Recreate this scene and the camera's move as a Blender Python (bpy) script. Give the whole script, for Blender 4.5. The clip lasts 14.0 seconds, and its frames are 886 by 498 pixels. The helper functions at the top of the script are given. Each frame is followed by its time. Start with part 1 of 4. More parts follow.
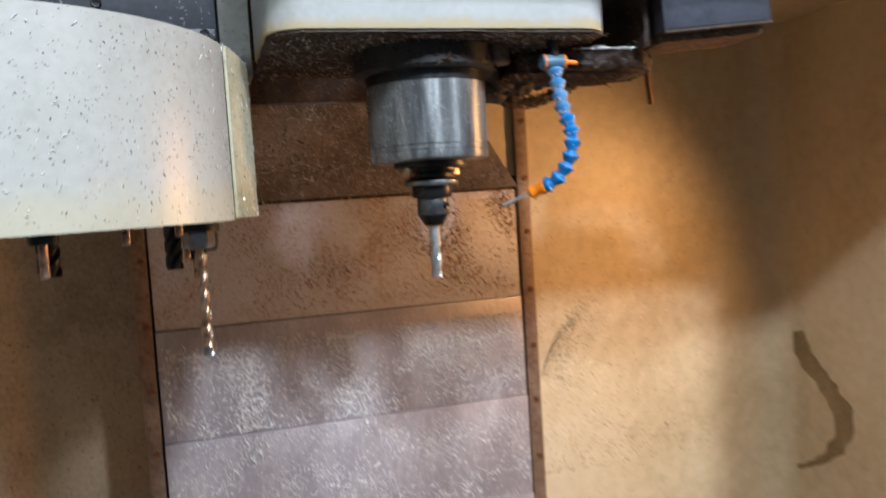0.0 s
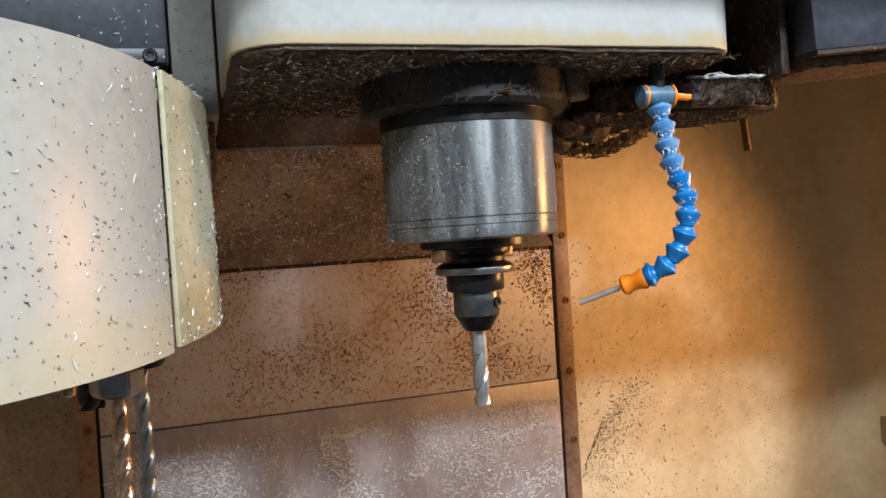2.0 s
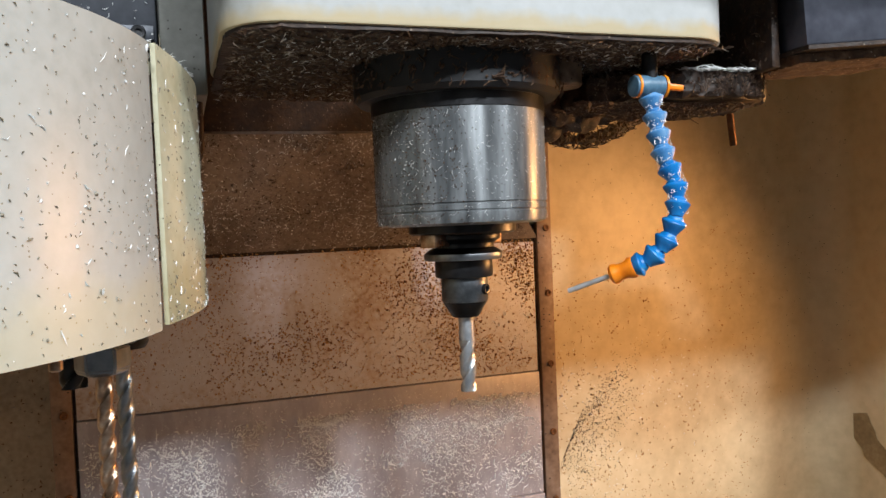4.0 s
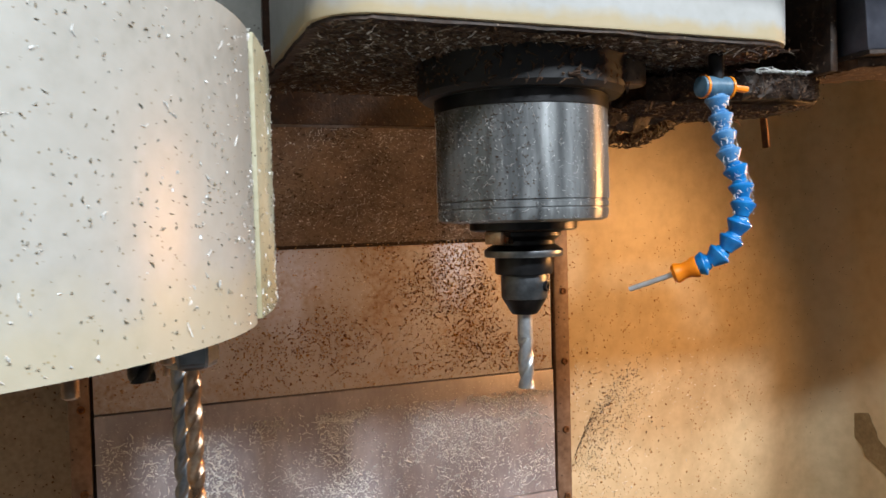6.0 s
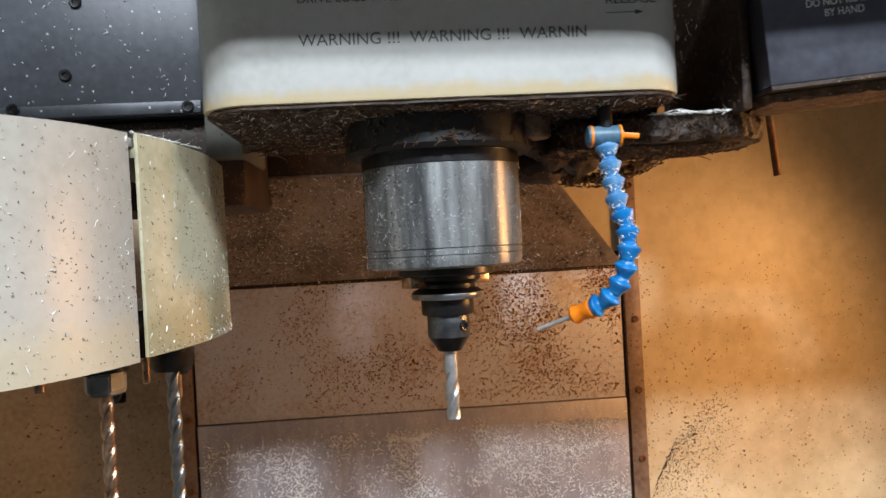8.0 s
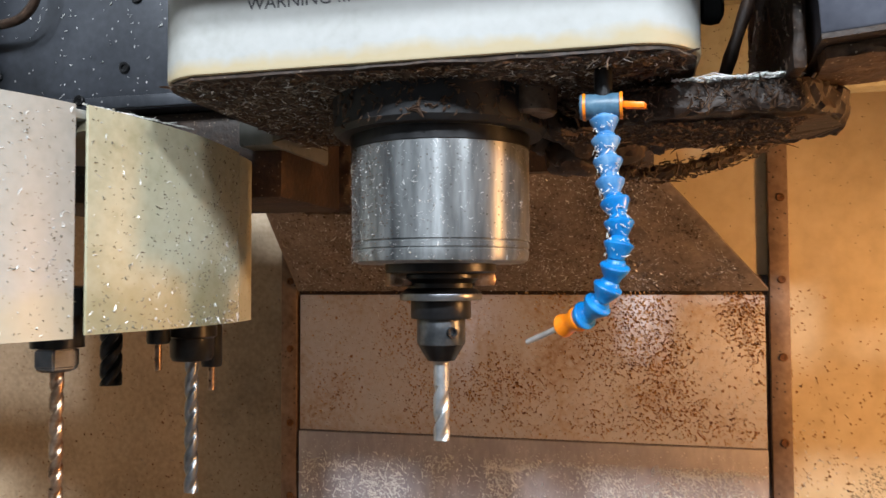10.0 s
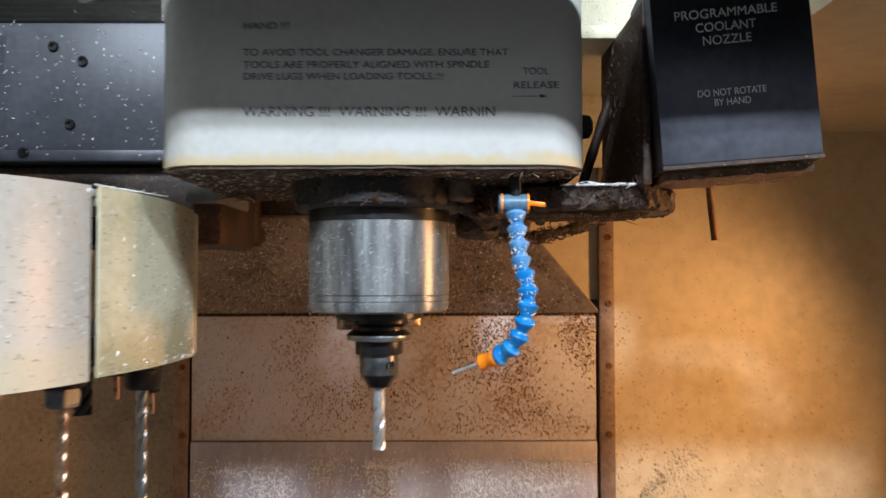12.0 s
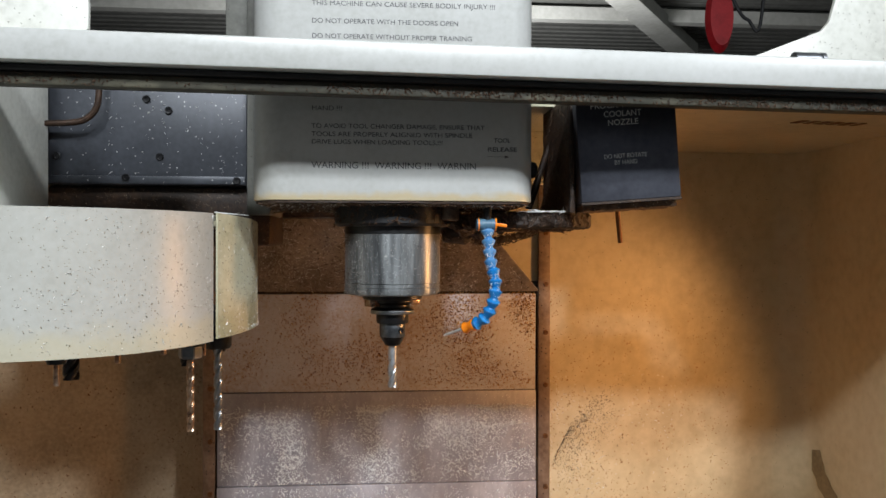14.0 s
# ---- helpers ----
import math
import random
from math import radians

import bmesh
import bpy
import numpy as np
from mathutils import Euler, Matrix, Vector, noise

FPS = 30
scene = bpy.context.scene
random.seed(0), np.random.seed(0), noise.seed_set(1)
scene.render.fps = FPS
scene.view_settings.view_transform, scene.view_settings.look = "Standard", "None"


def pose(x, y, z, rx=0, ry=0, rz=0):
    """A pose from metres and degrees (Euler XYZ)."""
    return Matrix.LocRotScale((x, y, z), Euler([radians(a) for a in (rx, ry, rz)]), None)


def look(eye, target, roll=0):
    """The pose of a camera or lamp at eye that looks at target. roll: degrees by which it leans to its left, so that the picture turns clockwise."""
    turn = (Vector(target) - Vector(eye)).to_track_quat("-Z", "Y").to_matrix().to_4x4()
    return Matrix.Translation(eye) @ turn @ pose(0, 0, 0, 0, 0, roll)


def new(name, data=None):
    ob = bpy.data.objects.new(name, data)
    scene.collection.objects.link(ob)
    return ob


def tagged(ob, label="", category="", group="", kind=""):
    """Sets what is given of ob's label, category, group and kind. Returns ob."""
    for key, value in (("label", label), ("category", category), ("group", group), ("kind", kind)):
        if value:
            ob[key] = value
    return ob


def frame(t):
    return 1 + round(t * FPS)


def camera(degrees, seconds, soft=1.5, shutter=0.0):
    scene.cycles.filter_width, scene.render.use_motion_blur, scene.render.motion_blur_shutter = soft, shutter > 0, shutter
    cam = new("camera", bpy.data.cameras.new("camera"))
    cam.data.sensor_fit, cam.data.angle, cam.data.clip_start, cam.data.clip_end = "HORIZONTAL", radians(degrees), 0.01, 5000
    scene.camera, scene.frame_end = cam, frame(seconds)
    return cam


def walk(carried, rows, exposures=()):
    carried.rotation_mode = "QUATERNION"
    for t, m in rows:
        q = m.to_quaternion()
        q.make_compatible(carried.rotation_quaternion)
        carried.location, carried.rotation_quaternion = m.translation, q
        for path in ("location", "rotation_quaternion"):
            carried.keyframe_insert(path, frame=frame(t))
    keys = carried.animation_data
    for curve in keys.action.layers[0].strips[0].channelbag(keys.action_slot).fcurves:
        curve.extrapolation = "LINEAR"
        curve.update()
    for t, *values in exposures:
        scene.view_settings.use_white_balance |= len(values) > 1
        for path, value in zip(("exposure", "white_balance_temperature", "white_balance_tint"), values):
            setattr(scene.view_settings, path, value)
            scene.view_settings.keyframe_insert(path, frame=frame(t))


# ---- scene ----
cam = camera(59.2, 14.0, shutter=0.5)
# length of the walk, place and height of the first eye, turn of the machine
METRES, EYE_X, EYE_Y, EYE, TURN = 1.88, -0.2585, -0.9216, 1.3225, -16.2
ROWS = [
    (0.0, 0.0, 0.0, 0.0, -0.24, -3.74, 3.62),
    (0.5, 0.0051, 0.0883, 0.0169, 3.69, -1.54, 4.25),
    (1.0, 0.0033, 0.1329, 0.0188, 3.32, -2.56, 3.75),
    (1.5, -0.0176, 0.1491, 0.0303, 0.76, -1.84, 4.03),
    (2.0, -0.0233, 0.1582, 0.0296, -0.91, -1.56, 3.62),
    (2.5, -0.0251, 0.1584, 0.0296, -1.46, -1.55, 3.28),
    (3.0, -0.0263, 0.1582, 0.0288, -1.66, -1.66, 2.95),
    (5.5, -0.0477, 0.1645, 0.0229, -4.17, -2.34, 1.68),
    (6.0, -0.0678, 0.1628, 0.0266, -4.49, -2.28, 1.51),
    (6.5, -0.0719, 0.1597, 0.0288, -3.93, -2.0, 1.44),
    (7.0, -0.0432, 0.1538, 0.0271, -2.15, -1.66, 1.92),
    (7.5, 0.0138, 0.1564, 0.0315, 5.79, -1.02, 2.62),
    (8.0, 0.075, 0.1332, 0.0358, 12.07, -0.47, 3.1),
    (8.5, 0.0973, 0.1203, 0.0317, 15.1, -0.82, 2.98),
    (11.0, 0.1866, 0.2668, 0.0141, 35.0, 4.24, -1.24),
    (11.5, 0.1887, 0.2021, 0.0362, 24.71, 3.83, -0.67),
    (12.0, 0.1474, 0.1072, 0.0443, 16.06, 1.82, 0.11),
    (12.5, 0.1159, 0.0179, 0.0513, 10.85, 0.31, 0.47),
    (13.0, 0.1274, -0.0399, 0.0585, 9.84, -0.5, 0.15),
    (13.5, 0.1495, -0.0832, 0.061, 10.74, -0.61, -0.08),
    (14.0, 0.1604, -0.0984, 0.0634, 11.51, -0.29, -0.14),
]
# the clip's camera opens up close to the spindle and stops down as it draws back
EXPOSURES = [(0.0, 0.0, 6000, 10), (3.0, 0.03, 6400, 10), (5.5, 0.06, 6350, 10), (6.5, -0.06, 6450, 10), (8.5, 0.06, 6350, 10), (11.0, 0.27, 6250, 10), (12.0, 0.17, 6150, 10), (12.5, 0.18, 6000, 10), (13.0, -0.02, 6250, 10), (14.0, -0.30, 6550, 10)]
walk(cam, [(t, pose(EYE_X, EYE_Y, EYE, 0, 0, TURN) @ pose(METRES * x, METRES * y, METRES * z, 90 + pitch, roll, yaw)) for t, x, y, z, yaw, pitch, roll in ROWS], exposures=EXPOSURES)

# ---------------------------------------------------------------- light
world = bpy.data.worlds.new("workshop_air")
scene.world = world
world.use_nodes = True
world.node_tree.nodes["Background"].inputs[0].default_value = (0.75, 0.82, 0.9, 1)
world.node_tree.nodes["Background"].inputs[1].default_value = 0.10


def lamp(name, eye, target, power, size_x, size_y, colour, kind="AREA", label="", spot=60, blend=0.5):
    data = bpy.data.lights.new(name, kind)
    data.energy, data.color = power, colour
    if kind == "AREA":
        data.shape, data.size, data.size_y = "RECTANGLE", size_x, size_y
    else:
        data.shadow_soft_size = size_x
        data.spot_size, data.spot_blend = radians(spot), blend
    ob = new(name, data)
    ob.matrix_world = look(eye, target)
    return tagged(ob, label, "lamp")


# workshop ceiling lamps to both sides in front of the machine, added fill panels, and the machine's warm work lamp
COOL = (0.90, 0.96, 1.0)
lamp("workshop_lamp", (3.0, -3.1, 3.7), (0, 0, 1.4), 112, 0.4, 0.3, COOL, label="cool white workshop ceiling lamp")
lamp("workshop_lamp", (-0.8, -3.5, 4.12), (0, 0, 1.4), 128, 0.4, 0.25, COOL, label="cool white workshop ceiling lamp")
lamp("workshop_lamp", (0.6, -3.75, 3.85), (0, 0, 1.2), 155, 0.35, 0.22, COOL, label="cool white workshop ceiling lamp")
# Three tall fill panels, added for soft front light and upright nose highlights.
for x, y, power, wide in ((-5.6, -5.6, 7, 1.2), (-0.6, -6.7, 4, 0.7), (6.4, -5.2, 7, 1.2)):
    lamp("front_fill", (x, y, 1.9), (0, 0, 1.4), power, wide, 3.2, (0.92, 0.96, 1.0), label="unseen fill panel added in front for soft light and nose highlights")
# Wide soft panel, added so the black box has something bright to mirror.
lamp("reflection_panel", (0.8, -6.8, 2.95), (0.2, 0, 1.5), 10, 7.0, 2.2, (0.92, 0.96, 1.0), label="unseen wide light panel added for the black box to mirror")
# Upward fill, added only to brighten the distant roof deck.
lamp("roof_fill", (1.0, 10.0, 3.6), (1.0, 10.01, 6.0), 800, 3.0, 3.0, (0.95, 0.97, 1.0), label="unseen upward fill light added to brighten the roof deck")
lamp("work_lamp", (0.93, -0.02, 1.37), (0.08, 0.37, 0.95), 26, 0.06, 0, (1.0, 0.48, 0.16), "SPOT", "warm halogen work lamp on the side wall", 122, 0.85)


# ---------------------------------------------------------------- materials
def srgb(r, g, b):
    return tuple(((c / 255 + 0.055) / 1.055) ** 2.4 if c > 10 else c / 255 / 12.92 for c in (r, g, b)) + (1,)


def material(name, colours, rough=0.5, metal=0.0, scale=8.0, fine=120.0, bump=0.15, specks=0.0, speck_colour=(0.03, 0.02, 0.015, 1), speck_scale=260.0, stretch=(1, 1, 1), coat=0.0, amount=0.5):
    """A worn surface: colours run over a broad noise and a fine one; specks are small grains stuck to it."""
    m = bpy.data.materials.new(name)
    m.use_nodes = True
    n, l = m.node_tree.nodes, m.node_tree.links
    b = n["Principled BSDF"]
    co = n.new("ShaderNodeTexCoord")
    mp = n.new("ShaderNodeMapping")
    mp.inputs["Scale"].default_value = stretch
    l.new(co.outputs["Object"], mp.inputs["Vector"])
    n1, n2 = n.new("ShaderNodeTexNoise"), n.new("ShaderNodeTexNoise")
    n1.inputs["Scale"].default_value, n1.inputs["Detail"].default_value = scale, 6
    n1.inputs["Roughness"].default_value = 0.65
    n2.inputs["Scale"].default_value, n2.inputs["Detail"].default_value = fine, 4
    for q in (n1, n2):
        l.new(mp.outputs[0], q.inputs["Vector"])
    mix = n.new("ShaderNodeMath")
    mix.operation = "MULTIPLY_ADD"
    mix.inputs[1].default_value = 0.35
    l.new(n2.outputs["Fac"], mix.inputs[0])
    s = n.new("ShaderNodeMath")
    s.operation = "MULTIPLY"
    s.inputs[1].default_value = 0.65
    l.new(n1.outputs["Fac"], s.inputs[0])
    l.new(s.outputs[0], mix.inputs[2])
    ramp = n.new("ShaderNodeValToRGB")
    e = ramp.color_ramp.elements
    lo, hi = 0.5 - amount * 0.35, 0.5 + amount * 0.35
    e[0].position, e[0].color = lo, colours[0]
    e[1].position, e[1].color = hi, colours[-1]
    for i, c in enumerate(colours[1:-1]):
        q = e.new(lo + (hi - lo) * (i + 1) / (len(colours) - 1))
        q.color = c
    l.new(mix.outputs[0], ramp.inputs[0])
    out = ramp.outputs[0]
    height = n2.outputs["Fac"]
    if specks:
        v = n.new("ShaderNodeTexVoronoi")
        v.inputs["Scale"].default_value = speck_scale
        l.new(co.outputs["Object"], v.inputs["Vector"])
        near = n.new("ShaderNodeMath")
        near.operation = "LESS_THAN"
        near.inputs[1].default_value = 0.28
        l.new(v.outputs["Distance"], near.inputs[0])
        sep = n.new("ShaderNodeSeparateColor")
        l.new(v.outputs["Color"], sep.inputs[0])
        pick = n.new("ShaderNodeMath")
        pick.operation = "LESS_THAN"
        l.new(sep.outputs[0], pick.inputs[0])
        dens = n.new("ShaderNodeMapRange")
        dens.inputs["From Min"].default_value, dens.inputs["From Max"].default_value = 0.38, 0.62
        dens.inputs["To Min"].default_value, dens.inputs["To Max"].default_value = specks * 0.2, specks * 1.6
        l.new(n1.outputs["Fac"], dens.inputs["Value"])
        l.new(dens.outputs[0], pick.inputs[1])
        both = n.new("ShaderNodeMath")
        both.operation = "MULTIPLY"
        l.new(near.outputs[0], both.inputs[0])
        l.new(pick.outputs[0], both.inputs[1])
        mc = n.new("ShaderNodeMix")
        mc.data_type = "RGBA"
        l.new(both.outputs[0], mc.inputs["Factor"])
        l.new(out, mc.inputs["A"])
        mc.inputs["B"].default_value = speck_colour
        out = mc.outputs["Result"]
        add = n.new("ShaderNodeMath")
        add.operation = "ADD"
        l.new(height, add.inputs[0])
        l.new(both.outputs[0], add.inputs[1])
        height = add.outputs[0]
    l.new(out, b.inputs["Base Color"])
    rr = n.new("ShaderNodeMapRange")
    rr.inputs["To Min"].default_value, rr.inputs["To Max"].default_value = max(rough - 0.12, 0.03), min(rough + 0.12, 1)
    l.new(mix.outputs[0], rr.inputs["Value"])
    l.new(rr.outputs[0], b.inputs["Roughness"])
    b.inputs["Metallic"].default_value = metal
    b.inputs["Coat Weight"].default_value = coat
    if bump:
        bp = n.new("ShaderNodeBump")
        bp.inputs["Strength"].default_value, bp.inputs["Distance"].default_value = bump, 0.002
        l.new(height, bp.inputs["Height"])
        l.new(bp.outputs[0], b.inputs["Normal"])
    return m


def stain(m, axis, full, none, colour, scale=20.0, reach=1.0):
    """A stain of its own colour, full at one height along an axis and gone at another, with a ragged edge."""
    n, l = m.node_tree.nodes, m.node_tree.links
    b = n["Principled BSDF"]
    old = b.inputs["Base Color"].links[0].from_socket
    co, sep = n.new("ShaderNodeTexCoord"), n.new("ShaderNodeSeparateXYZ")
    l.new(co.outputs["Object"], sep.inputs[0])
    ns = n.new("ShaderNodeTexNoise")
    ns.inputs["Scale"].default_value, ns.inputs["Detail"].default_value = scale, 5
    l.new(co.outputs["Object"], ns.inputs["Vector"])
    mr = n.new("ShaderNodeMapRange")
    mr.inputs["From Min"].default_value, mr.inputs["From Max"].default_value = none, full
    mr.inputs["To Min"].default_value, mr.inputs["To Max"].default_value = -0.45, 0.55
    l.new(sep.outputs["XYZ".index(axis)], mr.inputs["Value"])
    add = n.new("ShaderNodeMath")
    add.operation = "ADD"
    l.new(mr.outputs[0], add.inputs[0])
    l.new(ns.outputs["Fac"], add.inputs[1])
    lim = n.new("ShaderNodeMapRange")
    lim.inputs["From Min"].default_value, lim.inputs["From Max"].default_value = 0.38, 0.75
    lim.inputs["To Max"].default_value = reach
    l.new(add.outputs[0], lim.inputs["Value"])
    mc = n.new("ShaderNodeMix")
    mc.data_type = "RGBA"
    l.new(lim.outputs[0], mc.inputs["Factor"])
    l.new(old, mc.inputs["A"])
    mc.inputs["B"].default_value = colour
    l.new(mc.outputs["Result"], b.inputs["Base Color"])


WHITE = material("white_paint", [srgb(196, 196, 188), srgb(222, 222, 215), srgb(232, 232, 227)], 0.38, scale=5, bump=0.05, specks=0.05, speck_colour=srgb(90, 80, 62), speck_scale=420)
HEAD_WHITE = material("head_paint", [srgb(174, 175, 171), srgb(189, 190, 188), srgb(197, 198, 197)], 0.35, scale=4, bump=0.04)
DRUM_WHITE = material("drum_paint", [srgb(158, 157, 150), srgb(174, 173, 167), srgb(182, 182, 177)], 0.33, scale=6, bump=0.05, specks=0.05, speck_colour=srgb(134, 124, 104), speck_scale=520)
CREAM = material("yellowed_paint", [srgb(172, 167, 136), srgb(196, 191, 164), srgb(206, 203, 180)], 0.5, scale=9, bump=0.1, specks=0.12, speck_colour=srgb(80, 66, 44), speck_scale=420)
stain(HEAD_WHITE, "Z", 0.0, 0.024, srgb(196, 172, 118), 34, 0.65)
stain(DRUM_WHITE, "Z", 0.012, 0.075, srgb(196, 182, 138), 22, 0.35)
stain(CREAM, "Z", 0.012, 0.10, srgb(150, 136, 90), 40, 0.5)
# Darker, browner version of the tan paint, for the recessed wall.
BROWN_TAN = material("browner_tan_paint", [srgb(146, 128, 106), srgb(180, 160, 134), srgb(200, 182, 158)], 0.4, scale=4, bump=0.012, specks=0.03, speck_colour=srgb(80, 58, 38), speck_scale=300)
TAN = material("tan_wall_paint", [srgb(184, 165, 130), srgb(206, 188, 153), srgb(218, 203, 172)], 0.42, scale=2.2, fine=45, bump=0.006, specks=0.02, speck_colour=srgb(90, 66, 42), speck_scale=330)
APRON = material("rusty_apron_steel", [srgb(84, 72, 63), srgb(124, 110, 99), srgb(154, 140, 127)], 0.6, 0.1, scale=12, bump=0.3, specks=0.2, speck_colour=srgb(150, 140, 128), speck_scale=300)
PANEL_RUST = material("oily_brown_panel", [srgb(146, 112, 82), srgb(184, 168, 158), srgb(198, 192, 195), srgb(202, 199, 205), srgb(206, 203, 210)], 0.52, 0.1, scale=7, bump=0.15, specks=0.15, speck_colour=srgb(110, 76, 44), speck_scale=420, amount=0.5)
PANEL_GREY = material("grey_oily_panel", [srgb(134, 128, 134), srgb(166, 160, 166), srgb(204, 199, 202)], 0.42, 0.2, scale=11, bump=0.08, specks=0.07, speck_colour=srgb(236, 234, 230), speck_scale=300, amount=0.75, stretch=(1, 1, 0.45))
STRIP = material("brown_steel_strip", [srgb(92, 70, 54), srgb(128, 104, 86), srgb(150, 128, 110)], 0.55, 0.2, scale=14, bump=0.2, specks=0.1, speck_scale=200)
DARK = material("black_sludge", [srgb(18, 11, 7), srgb(48, 32, 22), srgb(80, 57, 40)], 0.6, scale=18, fine=160, bump=0.6, specks=0.16, speck_colour=srgb(120, 104, 88), speck_scale=330)
CAKED = material("brown_caked_swarf", [srgb(58, 38, 25), srgb(98, 72, 52), srgb(138, 110, 86)], 0.65, scale=40, fine=260, bump=0.6, specks=0.25, speck_colour=srgb(170, 150, 128), speck_scale=330)
PLATE = material("dark_grey_plate", [srgb(48, 50, 56), srgb(62, 65, 72), srgb(76, 79, 86)], 0.42, 0.3, scale=5, bump=0.08, specks=0.05, speck_colour=srgb(160, 160, 160), speck_scale=220)
GREYPAINT = material("grey_machine_paint", [srgb(92, 92, 88), srgb(116, 116, 111), srgb(132, 132, 127)], 0.45, scale=7, bump=0.08, specks=0.08, speck_colour=srgb(70, 66, 60), speck_scale=300)
BLACKBOX = material("black_enamel", [srgb(84, 86, 97), srgb(98, 100, 111), srgb(110, 113, 124)], 0.46, 0.95, scale=5, bump=0.02)
BLACK = material("black_steel", [srgb(20, 20, 21), srgb(38, 38, 40), srgb(54, 54, 56)], 0.35, 0.6, scale=20, bump=0.08)
STEEL = material("ground_steel", [srgb(66, 68, 70), srgb(112, 115, 117), srgb(146, 150, 152)], 0.36, 0.5, scale=30, bump=0.05, specks=0.1, speck_colour=srgb(70, 66, 62), speck_scale=420, stretch=(1, 1, 0.15))
# turned lines round the barrel draw its highlights out upright
tan = STEEL.node_tree.nodes.new("ShaderNodeTangent")
tan.direction_type, tan.axis = "RADIAL", "Z"
STEEL.node_tree.links.new(tan.outputs[0], STEEL.node_tree.nodes["Principled BSDF"].inputs["Tangent"])
STEEL.node_tree.nodes["Principled BSDF"].inputs["Anisotropic"].default_value = 0.75
STEEL.node_tree.nodes["Principled BSDF"].inputs["Anisotropic Rotation"].default_value = 0.25
BOSS = material("worn_brown_steel", [srgb(70, 56, 46), srgb(120, 100, 84), srgb(150, 130, 112)], 0.42, 0.5, scale=40, bump=0.1, specks=0.1)
BRIGHT = material("bright_steel", [srgb(178, 178, 180), srgb(205, 205, 207), srgb(222, 222, 224)], 0.42, 0.6, scale=40, bump=0.02)
GREYSTEEL = material("grey_tool_steel", [srgb(105, 107, 112), srgb(135, 138, 143), srgb(150, 153, 158)], 0.35, 0.9, scale=40, bump=0.04)
MILL = material("satin_tool_steel", [srgb(150, 152, 155), srgb(176, 178, 181), srgb(192, 194, 197)], 0.38, 0.8, scale=60, bump=0.03)
HOLDER = material("worn_black_oxide", [srgb(62, 64, 67), srgb(92, 95, 99), srgb(118, 121, 125)], 0.36, 0.85, scale=45, bump=0.06)
BLUE = material("blue_plastic", [srgb(8, 92, 158), srgb(14, 116, 188), srgb(38, 138, 204)], 0.35, scale=50, bump=0.08, coat=0.1)
BLUE_WORN = material("clouded_blue_plastic", [srgb(34, 100, 162), srgb(76, 134, 186), srgb(140, 174, 200)], 0.45, scale=90, bump=0.15)
ORANGE = material("orange_plastic", [srgb(232, 118, 10), srgb(246, 136, 18), srgb(250, 150, 40)], 0.38, scale=50, bump=0.05)
GREYBLUE = material("dull_blue_plastic", [srgb(52, 82, 104), srgb(78, 112, 136), srgb(104, 136, 156)], 0.4, scale=60, bump=0.1)
TEXT_DARK = material("dark_ink", [srgb(62, 62, 66), srgb(74, 74, 78), srgb(86, 86, 90)], 0.5, scale=60, bump=0)
TEXT_PALE = material("pale_ink", [srgb(222, 225, 229), srgb(236, 238, 240), srgb(242, 244, 246)], 0.5, scale=60, bump=0)
OLIVE = material("sludge_rail", [srgb(30, 29, 25), srgb(58, 56, 46), srgb(88, 85, 70)], 0.6, scale=22, bump=0.4, specks=0.15, speck_scale=250, stretch=(0.4, 1, 1))
RUBBER = material("black_rubber", [srgb(14, 15, 18), srgb(24, 25, 29), srgb(34, 35, 38)], 0.6, scale=30, bump=0.1)
RUST = material("rusty_rod", [srgb(70, 44, 24), srgb(112, 72, 38), srgb(136, 92, 54)], 0.6, 0.3, scale=60, bump=0.3)
PIPE = material("oily_brown_pipe", [srgb(34, 24, 18), srgb(58, 42, 32), srgb(84, 62, 48)], 0.4, 0.4, scale=60, bump=0.1)
ROOF = material("grey_roof_deck", [srgb(88, 88, 84), srgb(110, 110, 106), srgb(128, 128, 124)], 0.7, scale=0.6, fine=8, bump=0.0)
ROOFBEAM = material("pale_roof_steel", [srgb(160, 160, 152), srgb(180, 180, 174), srgb(196, 196, 190)], 0.6, scale=1, fine=12, bump=0.0)
CONCRETE = material("workshop_concrete", [srgb(62, 60, 57), srgb(82, 80, 76), srgb(98, 96, 92)], 0.7, scale=1.2, fine=30, bump=0.1)
PLASTER = material("workshop_wall_paint", [srgb(122, 122, 118), srgb(142, 142, 138), srgb(156, 156, 152)], 0.7, scale=0.8, fine=20, bump=0.05)
RED = material("red_plastic", [srgb(120, 14, 22), srgb(160, 24, 32), srgb(178, 38, 44)], 0.4, scale=10, bump=0.05)
GOLD = material("bronze_coated_steel", [srgb(120, 90, 70), srgb(164, 136, 114), srgb(200, 180, 160)], 0.3, 0.9, scale=60, bump=0.04)
CHIP = material("aluminium_chip", [srgb(196, 195, 193), srgb(228, 228, 227), srgb(242, 242, 242)], 0.35, 0.15, scale=300, bump=0)
SLUDGE = material("dark_swarf", [srgb(38, 26, 18), srgb(70, 50, 37), srgb(114, 92, 72)], 0.6, 0.1, scale=300, bump=0)
CHIP_DULL = material("dull_chip", [srgb(110, 98, 86), srgb(150, 138, 126), srgb(186, 178, 168)], 0.5, 0.2, scale=300, bump=0)
CRUST = material("rusty_crust", [srgb(88, 52, 26), srgb(122, 78, 42), srgb(150, 106, 64)], 0.65, scale=300, bump=0)
